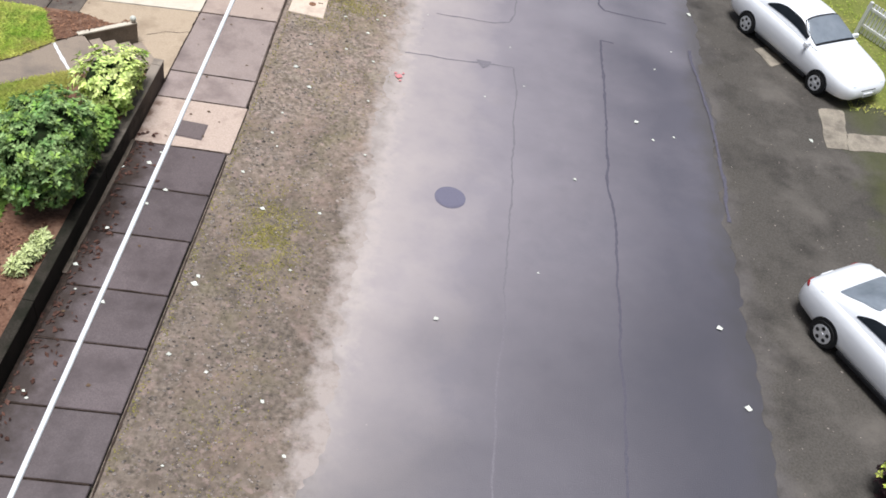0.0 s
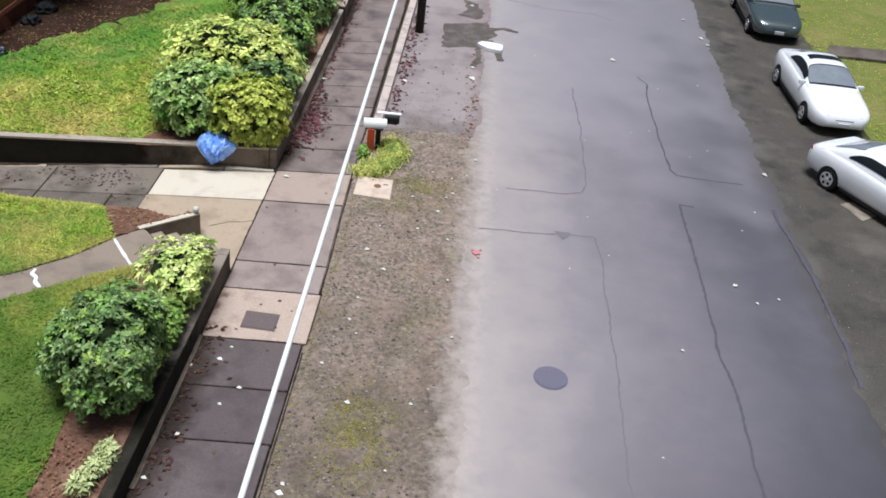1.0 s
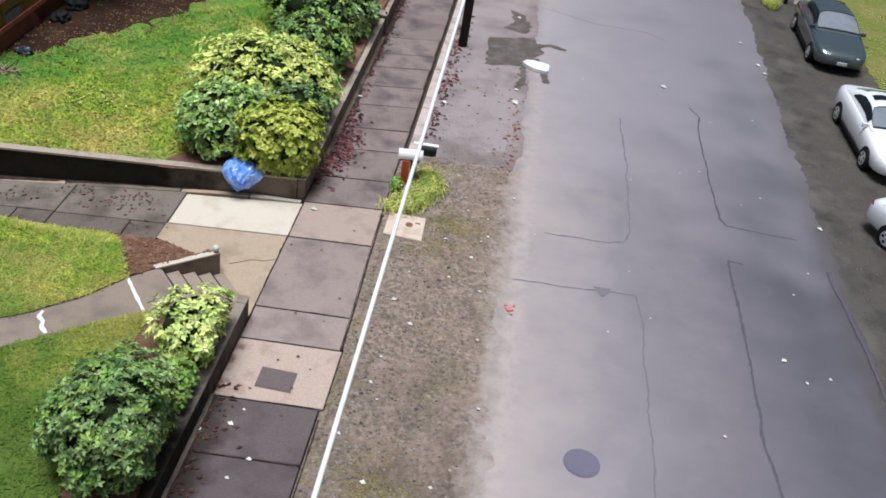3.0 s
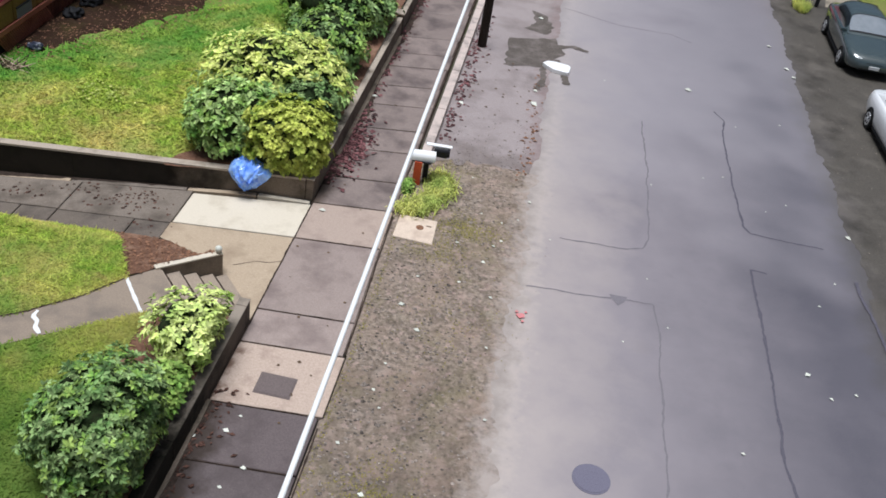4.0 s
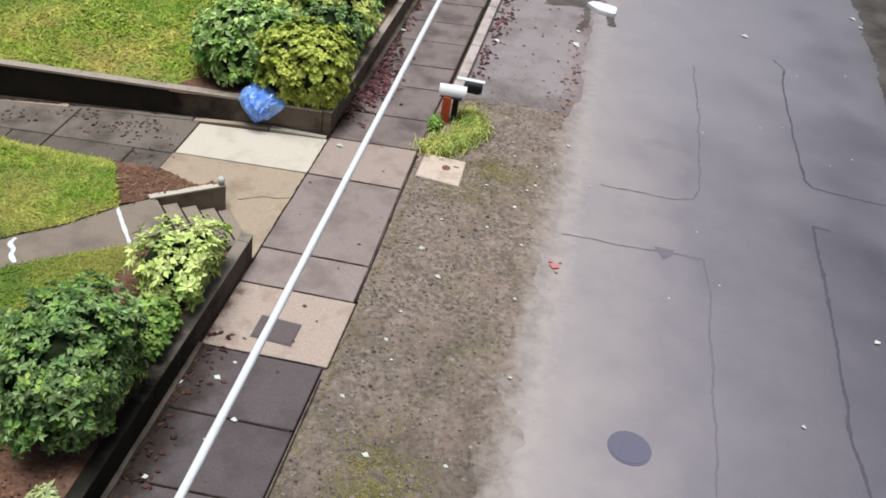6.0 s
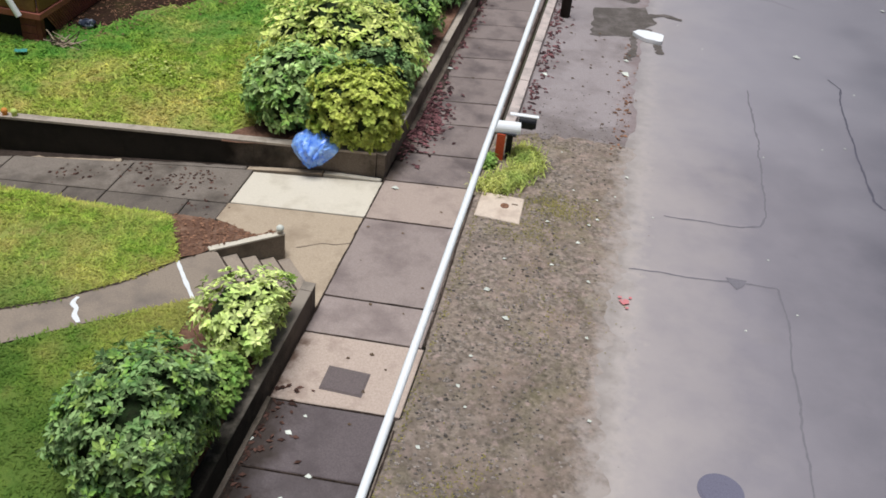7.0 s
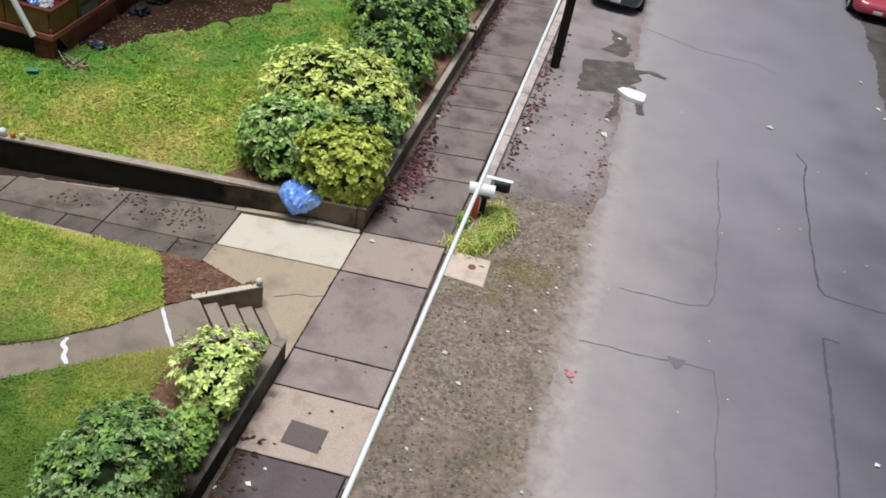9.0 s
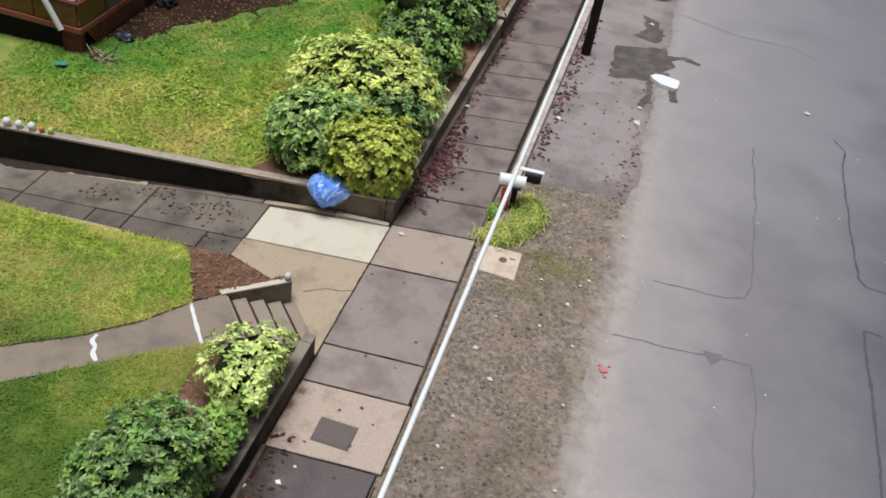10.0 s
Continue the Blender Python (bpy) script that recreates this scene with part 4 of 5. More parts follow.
part("side_wall", (side, [], [(0, 1, 3, 2), (4, 6, 7, 5), (0, 4, 5, 1), (2, 3, 7, 6), (1, 5, 7, 3), (0, 2, 6, 4)]), CHEEK, stairs)
globe = thing("garden_globe", "small pale frosted globe on the cheek wall of the steps", "garden light", at=along_stairs(1.10, -0.052, TERR + 0.033))
part("foot", tube((0, 0, 0), (0, 0, 0.03), 0.05, 0.04, 16), WALLCAP, globe)
gb = bmesh.new()
bmesh.ops.create_uvsphere(gb, u_segments=16, v_segments=10, radius=0.065, matrix=Matrix.Translation((0, 0, 0.085)))
part("globe", gb, GLOBE, globe, "", True)

# ---- garden path and lawns near the steps ----
PU = [(-12, -5.2, 0), (-8.2, -3.3, 0), (-5.95, -1.58, 0), (-5.2, -1.05, 0), (-4.55, -0.40, 0), (-4.2, 0.10, 0), (-4.02, 0.38, 0)]
PL = [(-12, -6.2, 0), (-7.8, -4.0, 0), (-5.5, -2.2, 0), (-4.7, -1.50, 0), (-4.0, -0.92, 0), (-3.62, -0.62, 0), (-3.38, -0.46, 0)]
pu, pl = resample(PU, 40), resample(PL, 40)
path = part("garden_path", ruled(pu, pl, 6, lambda x, y: TERR + 0.006, 0.004), PATHM)
tagged(path, "curved grey concrete garden path with white painted bands", "path", kind="structure")
e0 = along_stairs(-0.01, -0.02, 0)
e1 = along_stairs(-0.01, WIDTH, 0)
part("landing", ruled(resample([(-4.02, 0.38, 0), (e0[0], e0[1], 0)], 4), resample([(-3.38, -0.46, 0), (e1[0], e1[1], 0)], 4), 4, lambda x, y: TERR + 0.006), PATHM, path)
part("dirt_edge", ribbon([(p.x, p.y) for p in pu], 0.05, TERR + 0.012, 0.05, 0.02, 3), MUDSHADE, path, "dark damp soil along the edge of the path")
part("painted_band", ribbon([(-4.03, 0.33), (-3.72, -0.08), (-3.42, -0.46)], 0.085, TERR + 0.014, 0.06, 0.005, 1), WHITE, path, "white painted band across the path")
part("painted_band", ribbon([(-4.97, -0.93), (-4.98, -1.08), (-4.86, -1.18), (-4.84, -1.30), (-4.70, -1.45)], 0.085, TERR + 0.014, 0.05, 0.02, 6), WHITE, path, "wobbly white painted band across the path")

lawn_top = resample([(-12, 2.42, 0), (-8, 2.40, 0), (-5.25, 2.36, 0)], 40)
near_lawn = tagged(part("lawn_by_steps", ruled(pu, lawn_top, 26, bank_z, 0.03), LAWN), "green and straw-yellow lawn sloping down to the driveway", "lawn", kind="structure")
rnd = random.Random(41)


def spots_between(a, b, count, height, seed, dense=None):
    r = random.Random(seed)
    out = []
    for _ in range(count):
        i = r.random() * (len(a) - 1.001)
        k, fr = int(i), i - int(i)
        p, q = a[k].lerp(a[k + 1], fr), b[k].lerp(b[k + 1], fr)
        v = p.lerp(q, r.random())
        v.z = height(v.x, v.y)
        out.append(v)
    return out


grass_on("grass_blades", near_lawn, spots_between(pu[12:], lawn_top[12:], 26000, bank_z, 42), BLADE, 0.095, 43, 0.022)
soil_top = resample([(-4.02, 0.37, 0), (-3.83, 0.57, 0), (-3.66, 0.84, 0), (-2.86, 1.58, 0)], 16)
soil_low = resample([(-5.25, 2.36, 0), (-4.2, 2.36, 0), (-2.80, 1.70, 0)], 16)


ssa = [Vector((p.x, p.y, TERR + 0.03)) for p in soil_top]
ssb = [Vector((p.x, p.y, drive_z(p.x) + 0.05)) for p in soil_low]
ssb[-1].z = TERR - 0.05
ssb[-2].z, ssb[-3].z = TERR - 0.18, 0.15
corner_bed = tagged(part("soil_bed_by_steps", ruled(ssa, ssb, 10, None, 0.06), SOIL), "bare reddish brown soil bed beside the steps", "garden bed", kind="structure")

bed_edge = resample([(-3.0, -34, 0), (-3.0, -8, 0), (-2.95, -5.2, 0), (-3.05, -4.5, 0), (-3.2, -3.2, 0), (-3.3, -1.6, 0), (-3.34, -0.5, 0)], 110)
low_left = resample([(-12, -34, 0), (-12, -9, 0), (-12, -6.2, 0), (-7.8, -4.0, 0), (-5.5, -2.2, 0), (-4.7, -1.50, 0), (-4.0, -0.92, 0), (-3.38, -0.47, 0)], 110)
flat = lambda x, y: TERR - 0.01
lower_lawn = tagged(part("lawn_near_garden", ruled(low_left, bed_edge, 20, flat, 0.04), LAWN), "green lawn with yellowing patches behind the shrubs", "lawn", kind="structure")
grass_on("grass_blades", lower_lawn, [p for p in spots_between(low_left, bed_edge, 90000, flat, 52) if p.x > -8 and p.y > -9], BLADE, 0.095, 53, 0.022)
bed_out = [Vector((IN - 0.17, p.y if p.y < -0.6 else p.y + 0.5, 0)) for p in bed_edge]
near_bed = tagged(part("soil_bed_near_garden", ruled(bed_edge, bed_out, 8, lambda x, y: TERR - 0.02, 0.05), SOIL), "bare brown soil bed along the retaining wall", "garden bed", kind="structure")

# ---- upper lawn ----
ua = [Vector((x, wall_y(x) + 0.15, 0)) for x in np.linspace(-15, IN - 0.17, 60)]
ub = [Vector((x, 36, 0)) for x in np.linspace(-15, IN - 0.17, 60)]
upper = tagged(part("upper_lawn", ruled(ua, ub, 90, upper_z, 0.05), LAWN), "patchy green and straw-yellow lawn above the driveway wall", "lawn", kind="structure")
rnd = random.Random(61)
spots = []
for _ in range(60000):
    x, yy = rnd.uniform(-12, -2.3), rnd.uniform(3.7, 14.5)
    if yy > float(np.interp(x, (-12, -9.6, -9.0, -7.9, -7.0, -5.6), (7.6, 8.5, 9.8, 10.9, 13.2, 15.2))) + rnd.gauss(-0.05, 0.22):
        continue
    if x > -4.95 + 0.25 * noise.noise(Vector((x * 2, yy * 2, 0))) and yy < 5.0:
        continue
    if yy < wall_y(x) + 0.17 or (yy - 8.6) > 0.75 * (x + 9.4) + 2.2 * 1:
        continue
    spots.append(Vector((x, yy, upper_z(x, yy))))
grass_on("grass_blades", upper, spots, BLADE, 0.13, 62, 0.034)
lit_a = resample([(-12, 7.6, 0), (-9.6, 8.5, 0), (-9.0, 9.8, 0), (-7.9, 10.9, 0), (-7.0, 13.2, 0), (-5.6, 15.2, 0), (-5, 20, 0)], 120)
lit_a = [p + Vector((0.5 * noise.noise(p * 1.7), 0.5 * noise.noise(p * 1.9 + Vector((3, 0, 0))), 0)) for p in lit_a]
lit_b = resample([(-14, 9, 0), (-13, 20, 0), (-9, 26, 0)], 120)
lm = ruled(lit_a, lit_b, 40, lambda x, y: upper_z(x, y) + 0.035, 0.05)
for v in lm[0][:len(lit_a)]:
    v.z -= 0.09
litter_bed = tagged(part("leaf_litter_bed", lm, LITTERSOIL), "brown leaf-littered bare ground in front of the house", "garden bed", kind="structure")
part("stone_slab", slab_mesh([(-9.5, 13.2, 0.34), (-8.9, 13.5, 0.34), (-8.2, 16.2, 0.36), (-9.0, 16.2, 0.36)], 0.12), PATHM, litter_bed, "grey stone slab by the house")
shrub_a = resample([(-1.99, 4.72, 0), (-1.99, 20, 0)], 60)
shrub_b = resample([(-5.0, 4.30, 0), (-4.95, 4.75, 0), (-4.55, 5.2, 0), (-4.75, 6.2, 0), (-4.4, 9, 0), (-4.2, 20, 0)], 60)
part("shrub_bed", ruled(shrub_a, shrub_b, 10, lambda x, y: upper_z(x, y) + 0.03, 0.04), SOIL, upper, "brown soil under the shrubs")

# ---- shrubs ----
shrub("shrub", "large rounded dark green rhododendron above the wall", (-2.56, -3.68, 1.30), (0.97, 1.02, 0.85), TERR - 0.03, 1500, 0.105, 0.25, [LEAF_DEEP, LEAF_DEEP, LEAF_DEEP, LEAF_MID], 3, 0.2, 6, 0.84, east=-1.92)
shrub("shrub", "bright lime green shrub with large leaves beside the steps", (-2.24, -1.04, 0.94), (0.78, 0.76, 0.48), TERR - 0.03, 320, 0.118, 0.28, [LEAF_LIME], 8, 0.30, 6, 0.72, 0, "garden shrubs", 0.10, east=-1.93)
shrub("shrub", "low yellowish green shrub between two larger ones", (-2.28, -2.25, 0.72), (0.40, 0.50, 0.28), TERR - 0.03, 130, 0.13, 0.26, [LEAF_MID], 12, 0.2, 6, 0.8, east=-1.98)
shrub("shrub", "clipped yellow-green boxwood bush at the wall corner", (-2.62, 5.20, 1.06), (0.84, 0.74, 0.70), 0.44, 950, 0.108, 0.33, [LEAF_BOX], 14, 0.12, 7, 0.88, 1.6, clump=6.0, gap=-0.30)
shrub("shrub", "dense grey-green rhododendron behind the boxwood", (-3.88, 5.55, 1.06), (1.12, 0.98, 0.82), 0.42, 560, 0.165, 0.27, [LEAF_DARK, LEAF_DARK, LEAF_MID], 21, 0.2, 6, 0.86, clump=4.2)
shrub("shrub", "large rhododendron with yellow-tipped leaves", (-3.55, 7.52, 1.14), (1.68, 1.5, 1.08), 0.42, 950, 0.185, 0.25, [LEAF_GOLD, LEAF_DARK], 27, 0.2, 6, 0.88, 0, "garden shrubs", 0.2, 0.22, 4.0)
shrub("shrub", "small dark fine-leaved bush beside the wall", (-2.64, 6.46, 1.10), (0.78, 0.80, 0.70), 0.42, 520, 0.10, 0.26, [LEAF_DEEP], 33, 0.14, 6, 0.9)
shrub("shrub", "dark green rounded shrub behind the rhododendrons", (-3.1, 10.0, 1.12), (1.05, 1.15, 0.8), 0.44, 380, 0.18, 0.24, [LEAF_DEEP, LEAF_MID], 39, 0.18, 6, 0.88)
shrub("shrub", "tall dark green shrub farther along the wall", (-3.45, 12.9, 1.2), (1.6, 1.6, 0.95), 0.46, 620, 0.18, 0.24, [LEAF_MID, LEAF_DEEP, LEAF_DEEP], 45, 0.2, 6, 0.88)
shrub("shrub", "dark green shrub at the far end of the garden", (-3.3, 16.4, 1.2), (1.4, 1.6, 0.95), 0.5, 460, 0.17, 0.24, [LEAF_DEEP, LEAF_MID], 51, 0.18, 6)
for x, y in ((-2.16, -5.05), (-2.24, -5.38), (-2.30, -5.66)):
    shrub("small_plant", "small pale green plant in the soil bed", (x, y, TERR + 0.1), (0.13, 0.17, 0.12), TERR - 0.02, 34, 0.12, 0.2, [LEAF_PALE], int(-y * 10), 0.2, 6, 0.7, 0, "small bed plants")

# ---- utility pole and cable ----
pole = thing("utility_pole", "dark weathered wooden utility pole beside the curb", "utility pole", at=(0.54, 14.45, 0))
part("shaft", tube((0, 0, -0.3), (0, 0, 9.6), 0.135, 0.10, 20), POLE, pole, "", True)
part("crossarm", block(-0.9, 0.95, -0.06, 0.06, 7.72, 7.84, 0.01, 1), POLE, pole)
part("insulator", tube((0.59, 0, 7.56), (0.59, 0, 7.73), 0.05, 0.035, 12), IRON, pole)
CX, CZ = (1.139, 0.0006), (6.79, 0.053)
start = -30.0
cable = tagged(new("overhead_cable"), "thick pale overhead service cable above the sidewalk", "cable")


def cable_at(y):
    return Vector((CX[0] + CX[1] * y, y, CZ[0] + CZ[1] * y))


verts, faces = [], []
steps = 300
for i in range(steps + 1):
    c = cable_at(start + (14.45 - start) * i / steps)
    for j in range(12):
        b = j * 0.5236
        r = 0.0215 + 0.0010 * math.sin(i * 1.9 + j)
        verts.append(c + Vector((r * math.cos(b), 0, r * math.sin(b))))
for i in range(steps):
    for j in range(12):
        faces.append((i * 12 + j, i * 12 + (j + 1) % 12, (i + 1) * 12 + (j + 1) % 12, (i + 1) * 12 + j))
part("jacket", (verts, [], faces), CABLE, cable, "", True)

# ---- mailboxes ----
mail = thing("mailbox", "white rounded mailbox on a post with a red-orange board", "mailbox", "mailboxes by the sidewalk", (0.20, 6.18, 0))


def letter_box(parent, c, length, w, h, m, front, yaw=0.0):
    """A tunnel-shaped box: flat floor, upright sides and a round roof."""
    prof = [(-w / 2, 0), (w / 2, 0)] + [(w / 2 * math.cos(a), h - w / 2 + w / 2 * math.sin(a)) for a in np.linspace(0, math.pi, 11)]
    verts, n = [], len(prof)
    turn = pose(*c, 0, 0, yaw)
    for x in (-length / 2, -length / 2 + 0.02, length / 2 - 0.02, length / 2):
        k = 0.93 if abs(x) == length / 2 else 1.0
        verts += [turn @ Vector((x, py * k, pz * k + h * (1 - k) / 2)) for py, pz in prof]
    faces = [tuple(range(n)), tuple(3 * n + i for i in reversed(range(n)))]
    for r in range(3):
        faces += [(r * n + i, r * n + (i + 1) % n, (r + 1) * n + (i + 1) % n, (r + 1) * n + i) for i in range(n)]
    part("box", (verts, [], faces), m, parent, "", False)
    door = [turn @ Vector((length / 2 + d, py * 1.02, pz * 1.0)) for d in (0.002, 0.012) for py, pz in prof]
    part("door", (door, [], [tuple(range(n)), tuple(n + i for i in reversed(range(n)))] + [(i, (i + 1) % n, n + (i + 1) % n, n + i) for i in range(n)]), front, parent)


letter_box(mail, (-0.03, 0.05, 0.62), 0.54, 0.27, 0.19, BOXWHITE, BOXWHITE, 9)
part("post", block(0.03, 0.13, 0.02, 0.12, -0.1, 0.62, 0.006, 1), BLACKP, mail, "dark wooden post")
part("board", block(-0.17, 0.0, -0.14, -0.10, 0.02, 0.61, 0.005, 1), REDPOST, mail, "red-orange painted board")
part("support_arm", block(-0.24, 0.2, -0.12, 0.16, 0.59, 0.625, 0.004, 1), BLACKP, mail)
mail2 = thing("mailbox", "black mailbox with a pale lid on a dark post", "mailbox", "mailboxes by the sidewalk", (0.50, 6.44, 0))
letter_box(mail2, (0.05, 0.02, 0.66), 0.34, 0.18, 0.2, BLACKP, BLACKP, 6)
part("lid", block(-0.31, 0.27, -0.01, 0.10, 0.862, 0.892, 0.012, 2, None, Matrix.Rotation(radians(4), 4, "Z")), BOXWHITE, mail2, "pale flat lid")
part("post", block(-0.31, -0.25, -0.03, 0.03, -0.1, 0.66, 0.006, 1), BLACKP, mail2)
part("support_arm", block(-0.31, 0.18, -0.03, 0.03, 0.62, 0.662, 0.006, 1), BLACKP, mail2)
clump = thing("grass_clump", "yellow-green clump of tufted grass round the mailbox posts", "ornamental grass", at=(0.4, 5.6, 0))
rnd = random.Random(15)
verts, faces = [], []
ring = resample([(0.08, 4.98, 0), (0.32, 5.05, 0), (0.58, 5.40, 0), (0.74, 5.9, 0), (0.68, 6.35, 0), (0.52, 6.55, 0)], 30)
for _ in range(2600):
    c = ring[int(rnd.random() * 29)] + Vector((rnd.gauss(0, 0.13), rnd.gauss(0, 0.13), 0))
    a = rnd.uniform(0, 6.28)
    size = rnd.uniform(0.08, 0.26)
    o = Vector((math.cos(a), math.sin(a), 0))
    side = Vector((-o.y, o.x, 0)) * rnd.uniform(0.008, 0.018)
    k = len(verts)
    c = Vector((c.x - 0.4, c.y - 5.6, 0.01))
    verts += [c - side, c + side, c + o * size * 0.5 + Vector((0, 0, size * 0.75)) + side * 0.7, c + o * size * 0.5 + Vector((0, 0, size * 0.75)) - side * 0.7, c + o * size * 1.1 + Vector((0, 0, size * 0.5))]
    faces += [(k, k + 1, k + 2, k + 3), (k + 3, k + 2, k + 4)]
tagged(part("tuft", (verts, [], faces), BLADE_L, clump), kind="stuff")
shrub("small_plant", "small bright green leafy weed at the foot of the mailbox", (-0.02, 5.78, 0.10), (0.12, 0.20, 0.16), 0.0, 60, 0.09, 0.3, [LEAF_MID], 71, 0.2, 5, 0.7, 0, "small bed plants")

# ---- blue bag over the wall ----
bag = bmesh.new()
bmesh.ops.create_grid(bag, x_segments=17, y_segments=17, size=0.5)
rnd = random.Random(44)
for v in bag.verts:
    u, w = v.co.x * 2, v.co.y * 2
    k = max(abs(u), abs(w)) / max(math.hypot(u, w), 1e-6)
    ang, rad = math.atan2(w, u), math.hypot(u * k, w * k)
    r = 0.42 * (1 + 0.07 * math.cos(2 * ang + 0.4) + 0.08 * math.sin(3 * ang + 1) + 0.10 * noise.noise(Vector((math.cos(ang) * 2, math.sin(ang) * 2, 0))))
    px, py = u * k * r + rnd.uniform(-0.014, 0.014), w * k * r + rnd.uniform(-0.014, 0.014)
    ridge = 1 - abs(noise.noise(Vector((px * 4.2 + 2.4 * py, py * 3.0, 4)))) * 3.4
    crease = 1 - abs(noise.noise(Vector((px * 8.0 - 5 * py, py * 7.0, 1)))) * 3.0
    edge = max(0.0, 1 - rad ** 4)
    fold = (0.11 * max(0, ridge) + 0.06 * max(0, crease)) * edge
    # one surface over the wall's top and down its face, bulging at the arris
    bend = min(1.0, max(0.0, (0.10 - py) / 0.26))
    top = Vector((px, py + 0.05, 0.05 + fold + 0.13 * edge))
    hang = Vector((px * (1 - 0.9 * max(0.0, -0.05 - py)), -0.05 - fold - 0.07 * edge, 0.09 * edge + 0.02 + 1.1 * min(0.0, py + 0.05)))
    v.co = top.lerp(hang, bend * bend * (3 - 2 * bend))
bagob = part("plastic_bag", bag, BLUE, None, "", False)
bagob.matrix_world = pose(-3.21, wall_y(-3.21) - 0.085, wall_top(-3.18) + 0.0, 0, 0, 3)
tagged(bagob, "crumpled bright blue plastic bag draped over the wall", "plastic bag")

# ---- ornaments on the driveway wall ----
for x, m, r, lab in ((-9.22, YELLOWP, 0.065, "small yellow-green garden ornament on the wall"), (-9.42, ORANGEP, 0.065, "small orange garden ornament on the wall"), (-9.64, WHITE, 0.085, "small white garden ornament on the wall"), (-9.93, WHITE, 0.08, "small white garden ornament on the wall"), (-10.2, WHITE, 0.09, "small white garden ornament on the wall")):
    o = thing("garden_ornament", lab, "ornament", "ornaments on the wall", (x, wall_y(x) + 0.08, wall_top(x) + 0.01))
    part("base", tube((0, 0, 0), (0, 0, 0.03), r * 0.8, r * 0.7, 14), m, o)
    g = bmesh.new()
    bmesh.ops.create_uvsphere(g, u_segments=14, v_segments=9, radius=r, matrix=Matrix.Translation((0, 0, 0.03 + r * 0.85)))
    part("ball", g, m, o, "", True)

# ---- porch of the house ----
house = thing("house", "red-brown house with a brown-panelled porch over a lattice skirt", "house", at=(-10.5, 7.35, 0.0))
# local: x to the left is negative, y runs away along the side
part("porch_floor", block(-6, -0.02, 0.02, 5.2, 0.70, 0.78, 0.01, 1), TRIMRED, house)
# Near-black block stands in for the shaded hollow under the porch.
part("skirt_backing", block(-6, -0.10, 0.10, 5.2, -0.3, 0.70), DARKVOID, house)
for k in range(34):
    y = 0.3 + k * 0.085
    if y < 2.6:
        bmb = bmesh.new()
        block(-0.012, 0.012, -0.02, 0.02, -0.55, 0.55, 0, 1, bmb, Matrix.Translation((-0.05, y + 0.25, 0.34)) @ Matrix.Rotation(radians(38), 4, "X"))
        part("lattice_slat", bmb, TRIMRED, house)
for k in range(10):
    part("skirt_board", block(-0.09, -0.05, 2.75 + k * 0.19, 2.925 + k * 0.19, -0.3, 0.66, 0.005, 1), BRICK, house, "dark red skirt board")
part("corner_post", block(-0.14, 0.0, 0.0, 0.14, -0.35, 0.72, 0.008, 1), BRICK, house)
for k in range(5):
    part("skirt_board", block(-0.50, -0.12, -0.012, 0.02, -0.3 + k * 0.2, -0.115 + k * 0.2, 0.006, 1), BRICK, house)
part("rim_board", block(-6, 0.03, -0.04, 0.0, 0.66, 0.80, 0.008, 1), TRIMRED, house, "red painted rim board")
part("rim_board", block(-0.01, 0.035, 0.0, 4.6, 0.66, 0.80, 0.008, 1), TRIMRED, house, "red painted rim board")
for y0, y1 in ((0.06, 1.1), (1.13, 2.2), (2.23, 3.3), (3.33, 4.5)):
    part("side_panel", block(-0.08, -0.02, y0, y1, 0.80, 1.33, 0.01, 1), BROWNP, house, "brown painted porch panel")
for x0, x1 in ((-1.2, -0.10), (-2.4, -1.23), (-3.6, -2.43), (-4.8, -3.63)):
    part("front_panel", block(x0, x1, 0.02, 0.08, 0.80, 1.33, 0.01, 1), BROWNP, house, "brown painted porch panel")
part("top_rail", block(-6, 0.0, 0.0, 0.12, 1.33, 1.39, 0.012, 1), BRICK, house)
part("top_rail", block(-0.12, 0.0, 0.12, 4.6, 1.33, 1.39, 0.012, 1), BRICK, house)
part("downpipe", tube((-0.42, -0.13, 0.72), (-1.62, -0.13, 3.0), 0.068, 0.068, 16), WHITE, house, "white downpipe")
for k in range(18):
    part("siding_board", block(-9, -0.9, 5.2 + 0.01 * (k % 2), 5.3, -0.4 + k * 0.22, -0.19 + k * 0.22, 0.008, 1), BRICK, house)
for k in range(18):
    part("siding_board", block(-0.92, -0.82 + 0.008 * (k % 2), 5.3, 16, -0.4 + k * 0.22, -0.19 + k * 0.22, 0.008, 1), BRICK, house)
# Unseen roofs; the wide eave is added to shade the litter bed.
part("roof", block(-9.5, -0.3, 0.3, 4.0, 3.55, 3.8, 0.02, 1), DARKVOID, house)
part("roof", block(-9.5, 1.15, 4.0, 16.5, 3.55, 3.8, 0.02, 1), DARKVOID, house)
rnd = random.Random(19)
for k, (x, y, m, lab) in enumerate(((-0.75, 0.55, BLUE, "blue"), (-0.45, 0.5, WHITE, "white"), (-0.3, 0.75, TAIL, "red"), (-0.6, 0.9, WHITE, "white"), (-0.4, 1.3, PAINT_RED, "pink"), (-0.35, 1.6, WHITE, "white"), (-1.1, 0.8, IRON, "grey"))):
    s = bmesh.new()
    bmesh.ops.create_icosphere(s, subdivisions=4, radius=0.16)
    for v in s.verts:
        v.co = v.co * (1 + 0.5 * noise.noise(v.co * 8 + Vector((k, 0, 0))) + 0.3 * abs(noise.noise(v.co * 22 + Vector((0, k, 0)))))
        v.co.z = v.co.z * 0.8 + 0.12
    o = part("cloth", s, m, None, "", True)
